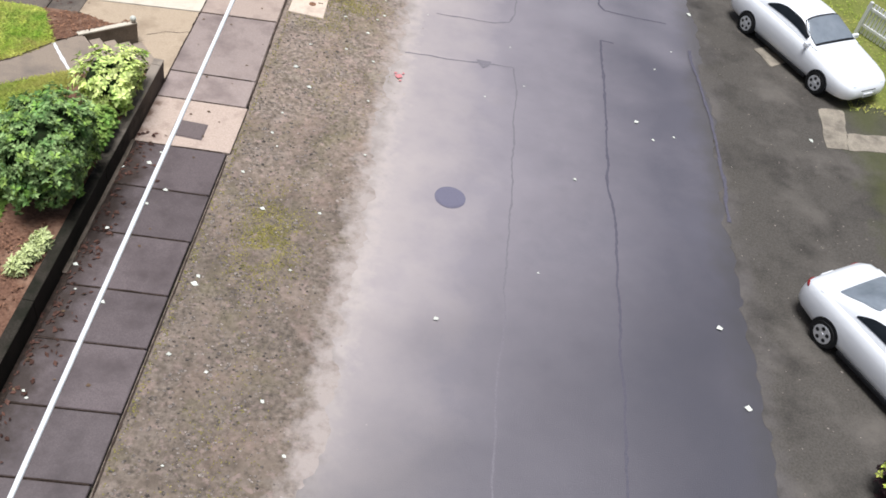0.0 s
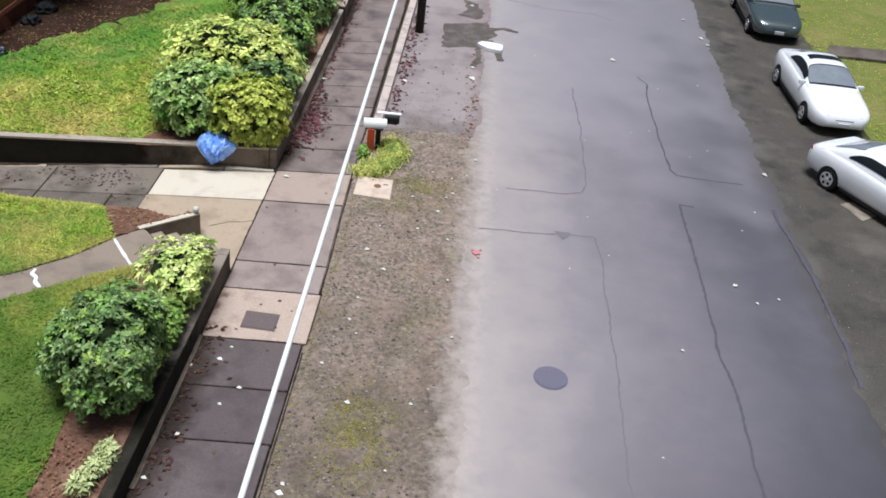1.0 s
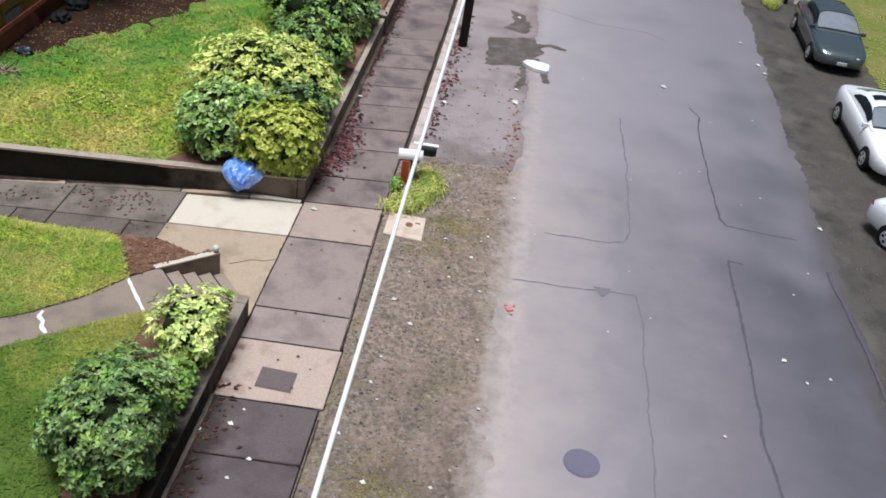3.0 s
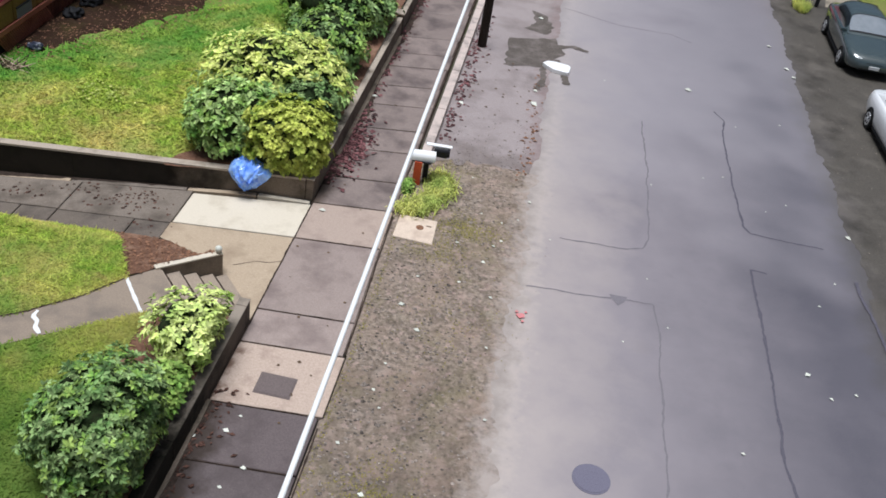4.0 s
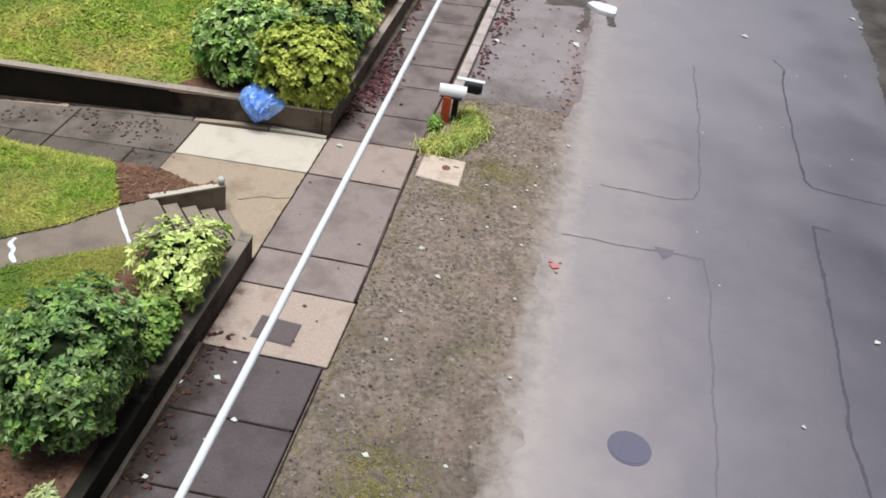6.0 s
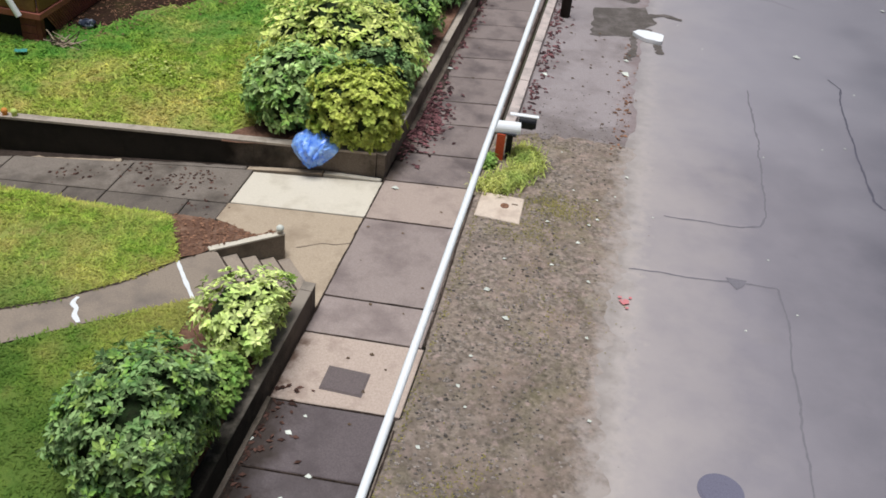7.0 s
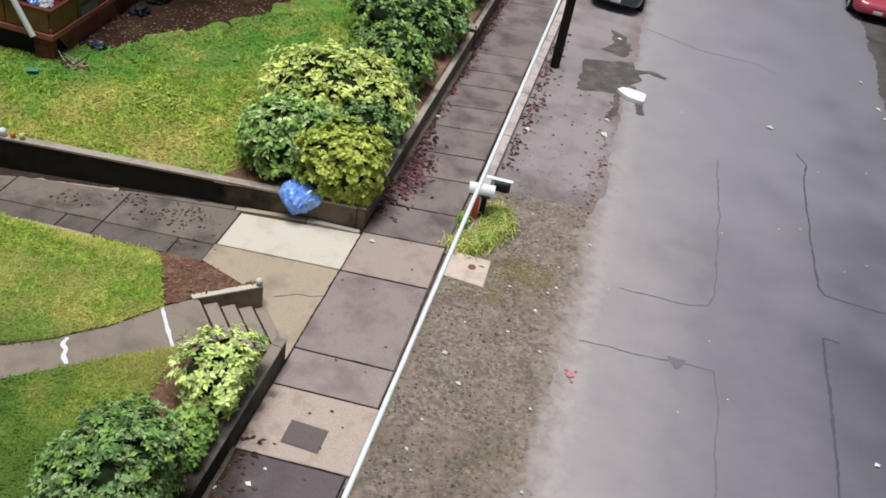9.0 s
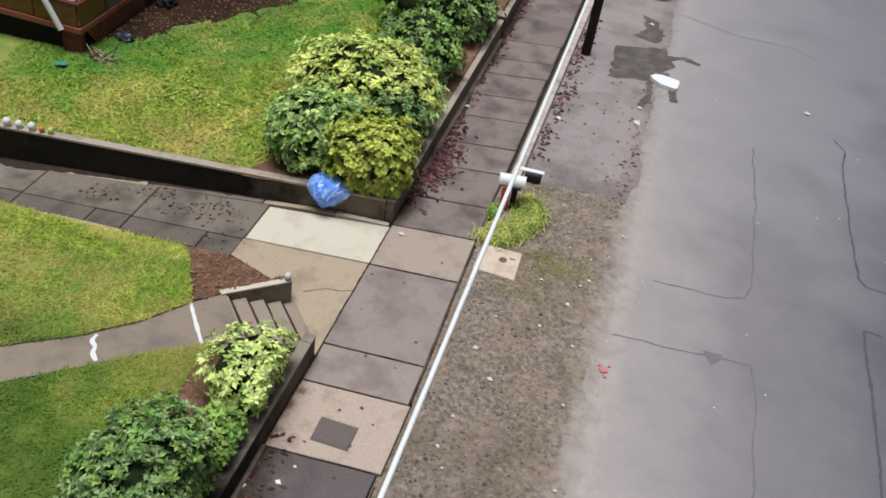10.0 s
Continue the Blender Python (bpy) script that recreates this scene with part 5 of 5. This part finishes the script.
    o.matrix_world = pose(-10.5 + x, 7.35 + y, 0.78 + (0.38 if y < 1.0 else 0.32), 0, 0, k * 40)
    tagged(o, f"crumpled {lab} cloth lying on a box on the porch", "cloth", "clutter on the porch")
crate = thing("storage_box", "dark storage box on the porch floor", "box", at=(-11.07, 7.95, 0.78))
part("body", block(-0.5, 0.5, -0.3, 0.55, 0, 0.34, 0.02, 2), IRON, crate)
part("lid", block(-0.52, 0.52, -0.32, 0.57, 0.34, 0.38, 0.01, 1), BLACKP, crate)
crate2 = thing("storage_box", "dark storage box on the porch floor", "box", at=(-10.85, 8.9, 0.78))
part("body", block(-0.3, 0.35, -0.3, 0.4, 0, 0.28, 0.02, 2), IRON, crate2)
part("lid", block(-0.32, 0.37, -0.32, 0.42, 0.28, 0.32, 0.01, 1), BLACKP, crate2)
sack = bmesh.new()
bmesh.ops.create_icosphere(sack, subdivisions=3, radius=0.2)
for v in sack.verts:
    v.co = v.co * (1 + 0.45 * noise.noise(v.co * 9))
    v.co = Vector((v.co.x, v.co.y * 0.7, max(v.co.z * 0.55 + 0.1, 0)))
# Pale patches are highlights painted into the dark plastic.
sk = part("plastic_sack", sack, material("grey_blue_plastic", (0.02, 0.024, 0.04), (0.05, 0.06, 0.09), 6, 0.3, 0, 0.3, 12, (0.6, 0.62, 0.66), 0.58), None, "", True)
sk.matrix_world = pose(-10.0, 8.4, upper_z(-10.0, 8.4))
tagged(sk, "dark blue-grey plastic sack lying by the porch", "sack")
for k, (x, y, r) in enumerate(((-10.1, 10.6, 0.24), (-10.05, 11.5, 0.28), (-8.96, 13.8, 0.13))):
    s = bmesh.new()
    bmesh.ops.create_icosphere(s, subdivisions=4, radius=r)
    for v in s.verts:
        v.co = v.co * (1 + 0.45 * noise.noise(v.co * 8 + Vector((k * 3, 0, 0))) + 0.2 * abs(noise.noise(v.co * 20)))
        v.co.z = max(v.co.z * 0.7 + r * 0.3, 0)
    o = part("plastic_sack", s, CARBLACK if k < 2 else WHITE, None, "", True)
    o.matrix_world = pose(x, y, upper_z(x, y) + 0.02, 0, 0, k * 50)
    tagged(o, "dark plastic sack lying on the leaf litter by the house" if k < 2 else "small white sack lying on the leaf litter by the house", "sack", "sacks by the house")
pile = thing("branch_pile", "pile of dry brown branches by the porch corner", "branches", at=(-10.05, 7.35, upper_z(-10.05, 7.35)))
for k in range(26):
    a = rnd.uniform(0, 6.28)
    l = rnd.uniform(0.3, 0.6)
    part("branch", tube((rnd.uniform(-0.2, 0.3), rnd.uniform(-0.2, 0.2), 0.03), (l * math.cos(a) + 0.1, l * math.sin(a) * 0.6, rnd.uniform(0.05, 0.35)), 0.02, 0.008, 6), TAN if k % 3 else BARK, pile)

# ---- white board lying at the parking strip ----
bd = thing("white_board", "white rounded board lying on the wet patch of the parking strip", "board", at=(2.80, 13.78, 0.012), yaw=-3)
shape = [(-0.40, 0.10), (-0.28, 0.30), (-0.05, 0.34), (0.33, 0.28), (0.40, 0.2), (0.40, -0.2), (0.33, -0.27), (-0.05, -0.22), (-0.28, -0.05)]
n = len(shape)
part("panel", ([Vector((x, y, z)) for z in (0, 0.10) for x, y in shape], [], [tuple(reversed(range(n))), tuple(range(n, 2 * n))] + [(i, (i + 1) % n, n + (i + 1) % n, n + i) for i in range(n)]), BOXWHITE, bd)


# ---- cars ----
def car(label, at, yaw, L, W, H, paint, coupe=False, sunroof=False, group="cars parked along the street"):
    """Front towards +y of its own. Lofted body, cabin with panes, wheels, lamps."""
    ob = thing("car", label, "car", group, at, yaw)
    st = [(-0.5, 0.52, 0.58, 0.36), (-0.494, 0.64, 0.72, 0.32), (-0.478, 0.81, 0.84, 0.27), (-0.44, 0.92, 0.93, 0.24), (-0.36, 0.965, 0.985, 0.22), (-0.22, 0.97, 1.0, 0.20), (0.0, 0.945, 1.0, 0.20), (0.16, 0.925, 1.0, 0.20), (0.24, 0.87, 0.99, 0.20), (0.36, 0.79, 0.965, 0.22), (0.43, 0.73, 0.91, 0.24), (0.468, 0.665, 0.81, 0.26), (0.488, 0.58, 0.69, 0.29), (0.497, 0.50, 0.58, 0.33), (0.5, 0.43, 0.50, 0.36)]
    half = [(-0.84, 0), (-0.95, 0.06), (-0.985, 0.22), (-1.0, 0.45), (-0.995, 0.66), (-0.96, 0.84), (-0.90, 0.93), (-0.76, 0.98), (-0.4, 1.0)]
    sec = half + [(0, 1.008)] + [(-u, v) for u, v in reversed(half)]
    verts, faces, n = [], [], len(sec)
    for f, zt, wf, zb in st:
        verts += [Vector((u * wf * W / 2, f * L, zb + v * (zt - zb))) for u, v in sec]
    for r in range(len(st) - 1):
        faces += [(r * n + i, (r + 1) * n + i, (r + 1) * n + i + 1, r * n + i + 1) for i in range(n - 1)]
        faces.append((r * n, r * n + n - 1, (r + 1) * n + n - 1, (r + 1) * n))
    faces += [tuple(range(n)), tuple((len(st) - 1) * n + i for i in reversed(range(n)))]
    part("body", (verts, [], faces), paint, ob, "", True)
    zb, wb = 0.89, 0.445 * W
    line = [(-0.405, 0), (-0.33, 0.36), (-0.25, 0.74), (-0.18, 0.92), (-0.10, 1.0), (-0.02, 0.985), (0.025, 0.90), (0.11, 0.46), (0.20, 0)] if coupe else [(-0.37, 0), (-0.325, 0.38), (-0.275, 0.78), (-0.23, 0.94), (-0.12, 1.0), (-0.01, 0.985), (0.025, 0.91), (0.11, 0.47), (0.20, 0)]

    def shell(f, u, out=0.0):
        """A point of the domed cabin: f along the car, u from one sill (-1) over the roof to the other (1)."""
        k = max(n for n in range(len(line) - 1) if line[n][0] <= f + 1e-9)
        (f0, h0), (f1, h1) = line[k], line[k + 1]
        h = (h0 + (h1 - h0) * (f - f0) / (f1 - f0)) * (H - zb) + out
        a = abs(u) * math.pi / 2
        c = max(math.cos(a), 0.0) ** 0.55
        wide = (wb + out) * (1 - 0.22 * c * h / (H - zb)) * (1 - 0.25 * max(0, f - 0.12) / 0.08 * 0.2)
        return Vector((math.copysign(wide * math.sin(a) ** 0.55, u), f * L, zb + h * c))

    def panel(name, f0, f1, low, high, m, lab="", out=0.012, side=0, nf=14, nu=10):
        """A pane lying on the cabin between f0 and f1; low and high give the range of u at each place along it."""
        verts, faces = [], []
        for p in range(nf + 1):
            f = f0 + (f1 - f0) * p / nf
            for q in range(nu + 1):
                u = low(p / nf) + (high(p / nf) - low(p / nf)) * q / nu
                verts.append(shell(f, u * side if side else u, out))
        for p in range(nf):
            for q in range(nu):
                k = p * (nu + 1) + q
                faces.append((k, k + 1, k + nu + 2, k + nu + 1))
        part(name, (verts, [], faces), m, ob, lab, True)

    fs = [line[0][0] + (line[-1][0] - line[0][0]) * p / 40 for p in range(41)]
    us = [-1 + 2 * q / 28 for q in range(29)]
    verts = [shell(f, u) for f in fs for u in us]
    faces = [(p * 29 + q, p * 29 + q + 1, (p + 1) * 29 + q + 1, (p + 1) * 29 + q) for p in range(40) for q in range(28)]
    part("cabin", (verts, [], faces), paint, ob, "", True)
    bend = lambda t: 0.06 * (1 - (2 * t - 1) ** 4)
    panel("windshield", 0.024, 0.178, lambda t: -0.56 - bend(t) - 0.08 * t, lambda t: 0.56 + bend(t) + 0.08 * t, CARBLACK)
    panel("windshield_glass", 0.034, 0.168, lambda t: -0.53 - bend(t) - 0.08 * t, lambda t: 0.53 + bend(t) + 0.08 * t, SCREEN, "windshield with the sky's reflection in its colour", 0.020)
    panel("rear_window", line[0][0] + 0.05, line[3][0] - 0.005, lambda t: -0.42 - bend(t), lambda t: 0.42 + bend(t), SCREEN, "rear window with the sky's reflection in its colour", 0.014)
    for s in (-1, 1):
        if coupe:
            panel("side_window", -0.225, 0.115, lambda t: 0.64 + 0.25 * max(0, 1 - t / 0.35) ** 2, lambda t: 0.93, CARGLASS, "", 0.014, s)
        else:
            panel("side_window", -0.03, 0.115, lambda t: 0.64, lambda t: 0.93, CARGLASS, "", 0.014, s)
            panel("side_window", -0.235, -0.045, lambda t: 0.64 + 0.2 * max(0, 1 - t / 0.3) ** 2, lambda t: 0.93, CARGLASS, "", 0.014, s)
    if sunroof:
        panel("sunroof", -0.115, -0.045, lambda t: -0.42, lambda t: 0.42, CARGLASS, "dark glass sunroof", 0.012)
    for y, tag in ((-0.285 * L, "rear"), (0.305 * L, "front")):
        for s in (-1, 1):
            x = s * (W / 2 - 0.10)
            part("wheel_arch", tube((s * (W / 2 - 0.25), y, 0.305), (s * (W / 2 + 0.006), y, 0.305), 0.32, 0.31, 28), CARBLACK, ob)
            wheel = part("wheel", tube((x - s * 0.1, y, 0.28), (x + s * 0.125, y, 0.28), 0.28, 0.28, 28, None, 0.02), TYRE, ob)
            part("rim", tube((x + s * 0.08, y, 0.28), (x + s * 0.130, y, 0.28), 0.20, 0.19, 24), RIM, wheel, "silver wheel rim")
            part("hub", tube((x + s * 0.1, y, 0.28), (x + s * 0.140, y, 0.28), 0.05, 0.04, 12), RIM, wheel)
            for k in range(5):
                c, d = math.cos(k * 1.2566 + 0.5), math.sin(k * 1.2566 + 0.5)
                part("rim_slot", tube((x + s * 0.12, y + 0.12 * c, 0.28 + 0.12 * d), (x + s * 0.1335, y + 0.12 * c, 0.28 + 0.12 * d), 0.042, 0.04, 10), CARBLACK, wheel)
    for s in (-1, 1):
        hl = bmesh.new()
        bmesh.ops.create_icosphere(hl, subdivisions=3, radius=1)
        bmesh.ops.transform(hl, matrix=Matrix.Translation((s * 0.29 * W, 0.452 * L, 0.60)) @ Matrix.Rotation(s * -0.35, 4, "Z") @ Matrix.Diagonal((0.2, 0.12, 0.055, 1)), verts=hl.verts)
        part("headlight", hl, LAMP, ob, "", True)
        tl = bmesh.new()
        bmesh.ops.create_icosphere(tl, subdivisions=3, radius=1)
        bmesh.ops.transform(tl, matrix=Matrix.Translation((s * 0.34 * W, -0.468 * L, 0.72)) @ Matrix.Rotation(s * 0.3, 4, "Z") @ Matrix.Diagonal((0.17, 0.10, 0.07, 1)), verts=tl.verts)
        part("tail_light", tl, TAIL, ob, "", True)
        mr = block(min(s * 0.43 * W, s * 0.54 * W), max(s * 0.43 * W, s * 0.54 * W), 0.135 * L, 0.135 * L + 0.09, 0.86, 0.98, 0.03, 2)
        part("mirror", mr, paint, ob)
        part("sill", block(s * (W / 2 - 0.05) - 0.03, s * (W / 2 - 0.05) + 0.03, -0.2 * L, 0.22 * L, 0.16, 0.25, 0.01, 1), CARBLACK, ob)
    part("grille", block(-0.26, 0.26, 0.480 * L, 0.496 * L, 0.47, 0.53, 0.01, 1), CARBLACK, ob)
    part("lower_intake", block(-0.27 * W, 0.27 * W, 0.470 * L, 0.490 * L, 0.26, 0.34, 0.01, 1), CARBLACK, ob)
    part("licence_plate", block(-0.16, 0.16, 0.494 * L, 0.505 * L, 0.35, 0.45, 0.004, 1), PLATE, ob, "plain pale plate")
    part("licence_plate", block(-0.16, 0.16, -0.507 * L, -0.494 * L, 0.50, 0.62, 0.004, 1), PLATE, ob, "plain pale plate")
    return ob


def car_on(label, rear, front, W, L, H, paint, coupe=False, sunroof=False):
    """Placed by where its two wheels on the street side touch the ground, rear and front (wheelbase 0.59 L)."""
    r, f = Vector((*rear, 0)), Vector((*front, 0))
    d = (f - r).normalized()
    left = Vector((-d.y, d.x, 0))
    c = (r + f) / 2 + left * (W / 2 - 0.04) - d * 0.01 * L
    return car(label, (c.x, c.y, 0.012), math.degrees(math.atan2(d.y, d.x)) - 90, L, W, H, paint, coupe, sunroof)


car_on("white coupe with a sunroof parked on the shoulder", (11.80, 14.1), (11.93, 11.35), 1.78, 4.6, 1.36, PAINT_WHITE, True, True)
car_on("white coupe parked askew on the shoulder", (11.60, 7.25), (12.98, 5.1), 1.78, 4.55, 1.36, PAINT_WHITE, True)
car_on("white coupe parked askew, seen from behind", (11.50, -3.55), (12.95, -5.75), 1.78, 4.5, 1.34, PAINT_WHITE, True)
car_on("dark green sedan parked on the shoulder", (11.78, 21.4), (11.78, 18.6), 1.78, 4.6, 1.40, PAINT_GREEN)
car_on("red car parked far along the shoulder", (9.75, 28.2), (9.7, 25.5), 1.78, 4.5, 1.40, PAINT_RED)
car_on("dark blue-grey car parked beside the curb", (0.80, 23.1), (0.78, 20.35), 1.78, 4.5, 1.40, PAINT_DARK)

# ---- across the street ----
mail3 = thing("mailbox", "pale mailbox on a dark post across the street", "mailbox", at=(11.95, 24.1, 0.01))
letter_box(mail3, (0, 0, 0.95), 0.5, 0.2, 0.22, BOXWHITE, BOXWHITE, 180)
part("post", block(-0.06, 0.06, -0.06, 0.06, -0.05, 0.95, 0.006, 1), BLACKP, mail3)
tuft = thing("grass_clump", "pale yellow-green grass clump by the far mailbox", "ornamental grass", at=(11.3, 23.6, 0.01))
verts, faces = [], []
rnd = random.Random(25)
for _ in range(900):
    a, b = rnd.uniform(0, 6.28), rnd.uniform(0, 6.28)
    p = Vector((0.3 * math.cos(b) * rnd.random() ** 0.5, 0.6 * math.sin(b) * rnd.random() ** 0.5, 0))
    s = rnd.uniform(0.15, 0.35)
    o = Vector((math.cos(a), math.sin(a), 0))
    k = len(verts)
    verts += [p - o.cross(Vector((0, 0, 1))) * 0.015, p + o.cross(Vector((0, 0, 1))) * 0.015, p + o * s * 0.6 + Vector((0, 0, s))]
    faces.append((k, k + 1, k + 2))
tagged(part("tuft", (verts, [], faces), BLADE_L, tuft), kind="stuff")
rnd = random.Random(26)
shrub("shrub", "dark reddish bush at the edge of the shoulder", (12.35, -6.75, 0.35), (0.62, 0.5, 0.42), 0.0, 260, 0.09, 0.3, [LEAF_RED, LEAF_RED, LEAF_RED, LEAF_BOX], 66, 0.15, 6, 0.9, 0, "street shrubs")
fence = thing("picket_fence", "white picket fence across the street", "fence", at=(15.0, 8.6, 0.0), yaw=-139)
for k in range(34):
    y = k * 0.11
    bm = block(-0.012, 0.012, y, y + 0.07, 0.05, 0.95, 0, 1)
    top = [v for v in bm.verts if v.co.z > 0.9]
    for v in top:
        v.co.z += 0.05 if abs(v.co.y - y - 0.035) < 0.01 else 0
    part("picket", bm, WHITE, fence)
for z in (0.25, 0.75):
    part("rail", block(0.012, 0.05, -0.05, 3.8, z, z + 0.08, 0.004, 1), WHITE, fence)
for y in (0.0, 1.85, 3.7):
    part("post", block(0.05, 0.14, y, y + 0.09, -0.2, 1.0, 0.006, 1), WHITE, fence)

# ---- fallen leaves and litter ----
rnd = random.Random(91)


def leaf_mesh(name, m):
    verts, faces = [], []
    leaf_faces(verts, faces, Vector((-0.5, 0, 0.0)), Vector((1, 0, 0)), Vector((0, 1, 0)), Vector((0, 0, 1)), 1.0, 0.40, 0.14)
    for v in verts:
        v.z += 0.06
    me = bpy.data.meshes.new(name)
    me.from_pydata(verts, [], faces)
    me.materials.append(m)
    return me


PALE_ME, BROWN_ME = leaf_mesh("pale_leaf", PALELEAF), leaf_mesh("brown_leaf", BROWNLEAF)


def fallen(x, y, z, size, pale=True):
    o = new("fallen_leaf", PALE_ME if pale else BROWN_ME)
    o.matrix_world = pose(x, y, z, rnd.uniform(-6, 6), rnd.uniform(-6, 6), rnd.uniform(-40, 40)) @ Matrix.Diagonal((size, size, size, 1))
    tagged(o, "pale fallen leaf lying on the ground" if pale else "brown fallen leaf lying on the ground", "leaf", "fallen leaves")


for x, y, s in ((-1.68, 9.9, 0.17), (1.98, 3.65, 0.13), (0.65, 1.79, 0.14), (1.06, 1.15, 0.13), (0.5, 10.5, 0.16), (2.37, 11.28, 0.24), (6.68, 14.2, 0.22), (4.4, -4.68, 0.12), (9.6, -3.65, 0.16), (0.27, -4.9, 0.14), (0.95, -2.8, 0.12), (10.09, 7.6, 0.16), (8.35, 2.26, 0.14), (8.7, 1.7, 0.09), (9.2, 1.95, 0.09), (6.9, -0.2, 0.09), (2.35, 12.1, 0.15), (2.1, 17.5, 0.22), (0.75, 6.65, 0.16), (9.9, -5.4, 0.16), (9.95, 17.3, 0.2), (10.1, 16.7, 0.2), (9.6, 19.0, 0.18), (12.6, 2.9, 0.14)):
    fallen(x, y, 0.02, s)
for _ in range(26):
    fallen(rnd.uniform(0.1, 2.7), rnd.uniform(-9, 7), 0.024, rnd.uniform(0.05, 0.1), True)
for _ in range(16):
    fallen(rnd.uniform(3, 10), rnd.uniform(-8, 16), 0.010, rnd.uniform(0.04, 0.08), True)
for _ in range(14):
    fallen(-1.8 + abs(rnd.gauss(0, 0.5)), rnd.uniform(-8, -1.6), 0.022, rnd.uniform(0.05, 0.12), rnd.random() < 0.7)
for _ in range(28):
    fallen(rnd.uniform(-1.75, -0.1), rnd.uniform(-8, 12), 0.02, rnd.uniform(0.03, 0.09), False)
fallen(-1.55, 4.30, 0.022, 0.17)
for _ in range(40):
    fallen(rnd.uniform(0.3, 2.5), rnd.uniform(7.6, 14), 0.012, rnd.uniform(0.04, 0.1), False)


def litter(name, label, spots, seed, size=(0.03, 0.07), m=LITTER):
    r = random.Random(seed)
    verts, faces = [], []
    for p in spots:
        a = r.uniform(0, 6.28)
        d = Vector((math.cos(a), math.sin(a), r.uniform(-0.08, 0.12))).normalized()
        s = r.uniform(*size)
        leaf_faces(verts, faces, Vector(p), d, Vector((-d.y, d.x, r.uniform(-0.25, 0.25))).normalized(), Vector((0, 0, 1)), s, r.uniform(0.14, 0.36) * s, 0.10)
    return tagged(part(name, (verts, [], faces), m), label, "leaf litter", kind="stuff")


rnd = random.Random(101)
spots = [(IN + 0.03 + abs(rnd.gauss(0, 0.3)), 7.1 + rnd.gauss(0, 0.75), 0.022 + rnd.random() * 0.03) for _ in range(430)]
spots += [(IN + 0.02 + abs(rnd.gauss(0, 0.14)), rnd.uniform(8.2, 22), 0.022 + rnd.random() * 0.02) for _ in range(260)]
spots += [(0.3 + abs(rnd.gauss(0, 0.16)), rnd.uniform(8.4, 17), 0.014 + rnd.random() * 0.02) for _ in range(230)]
edge_spots = [(2.45 + rnd.gauss(0, 0.12), rnd.uniform(7.2, 13.2), 0.014 + rnd.random() * 0.01) for _ in range(60)]
litter("brown_leaf_litter", "faded brown leaf scraps along the parking strip", edge_spots, 17, (0.06, 0.16), BROWNBITS)
litter("dark_leaf_litter", "dark brown damp leaf scraps along the foot of the wall", [(IN + 0.02 + abs(rnd.gauss(0, 0.24)), rnd.uniform(-9, -1.2), 0.026 + rnd.random() * 0.015) for _ in range(280)], 6, (0.05, 0.13), DARKBITS)
litter("leaf_litter", "red-brown fallen leaves gathered along walls and curb", spots, 5, (0.08, 0.19))

spots = []
for _ in range(2600):
    k = rnd.random() * 118
    p = lit_a[int(k)].lerp(lit_b[int(k)], max(0.0, rnd.gauss(0.12, 0.16)))
    x, y = p.x + rnd.gauss(0.1, 0.25), p.y + rnd.gauss(-0.1, 0.25)
    spots.append((x, y, upper_z(x, y) + 0.05))
litter("brown_leaf_litter", "brown fallen leaves in front of the house", spots, 8, (0.05, 0.1), BROWNBITS)
spots = []
for _ in range(700):
    k, w = rnd.random() * 14.9, rnd.random()
    p = ssa[int(k)].lerp(ssb[int(k)], w)
    spots.append((p.x, p.y, p.z + 0.03))
for _ in range(500):
    spots.append((rnd.uniform(-3.0, -2.1), rnd.uniform(-8, -4.6), TERR + 0.03))
litter("soil_crumbs", "reddish brown bark crumbs on the soil beds", spots, 9, (0.03, 0.08), BROWNBITS)
flag = thing("garden_ornament", "small white and red ornament on the far wall", "ornament", "ornaments on the wall", (-1.95, 17.9, 0.515))
part("base", tube((0, 0, 0), (0, 0, 0.12), 0.09, 0.07, 14), WHITE, flag)
part("top", tube((0, 0, 0.12), (0, 0, 0.2), 0.08, 0.02, 14), REDPOST, flag, "red pointed top")

drive_bits = []
for cx, cy, n in ((-5.2, 3.75, 45), (-5.9, 3.55, 30), (-6.6, 3.8, 25), (-5.0, 3.3, 12), (-7.6, 3.5, 25), (-4.8, 2.7, 16)):
    for _ in range(n):
        x, y = cx + rnd.gauss(0, 0.28), cy + rnd.gauss(0, 0.16)
        drive_bits.append((x, y, drive_z(x) + 0.016))
litter("driveway_leaf_litter", "dark damp leaf scraps scattered on the driveway", drive_bits, 12, (0.05, 0.12), DARKBITS)
twigs = []
for _ in range(90):
    x, y = -7.5 + rnd.gauss(0, 0.42), 6.75 + rnd.gauss(0, 0.26)
    twigs.append((x, y, upper_z(x, y) + 0.09))
litter("pale_leaf_litter", "pale dry leaves lying on the lawn", twigs, 14, (0.06, 0.12), BLADE_L)
scrap = bmesh.new()
bmesh.ops.create_grid(scrap, x_segments=14, y_segments=8, size=0.5)
for v in scrap.verts:
    v.co = Vector((v.co.x * 0.26, v.co.y * 0.16, 0.03 + 0.05 * abs(noise.noise(v.co * 5))))
scrap = part("plastic_scrap", scrap, material("teal_plastic", (0.05, 0.24, 0.19), (0.10, 0.32, 0.26), 6, 0.4, 0, 0.1, 20), None, "", True)
scrap.matrix_world = pose(-10.62, 6.65, upper_z(-10.62, 6.65) + 0.05, 0, 0, 25)
tagged(scrap, "crumpled teal plastic scrap lying on the lawn", "plastic scrap")
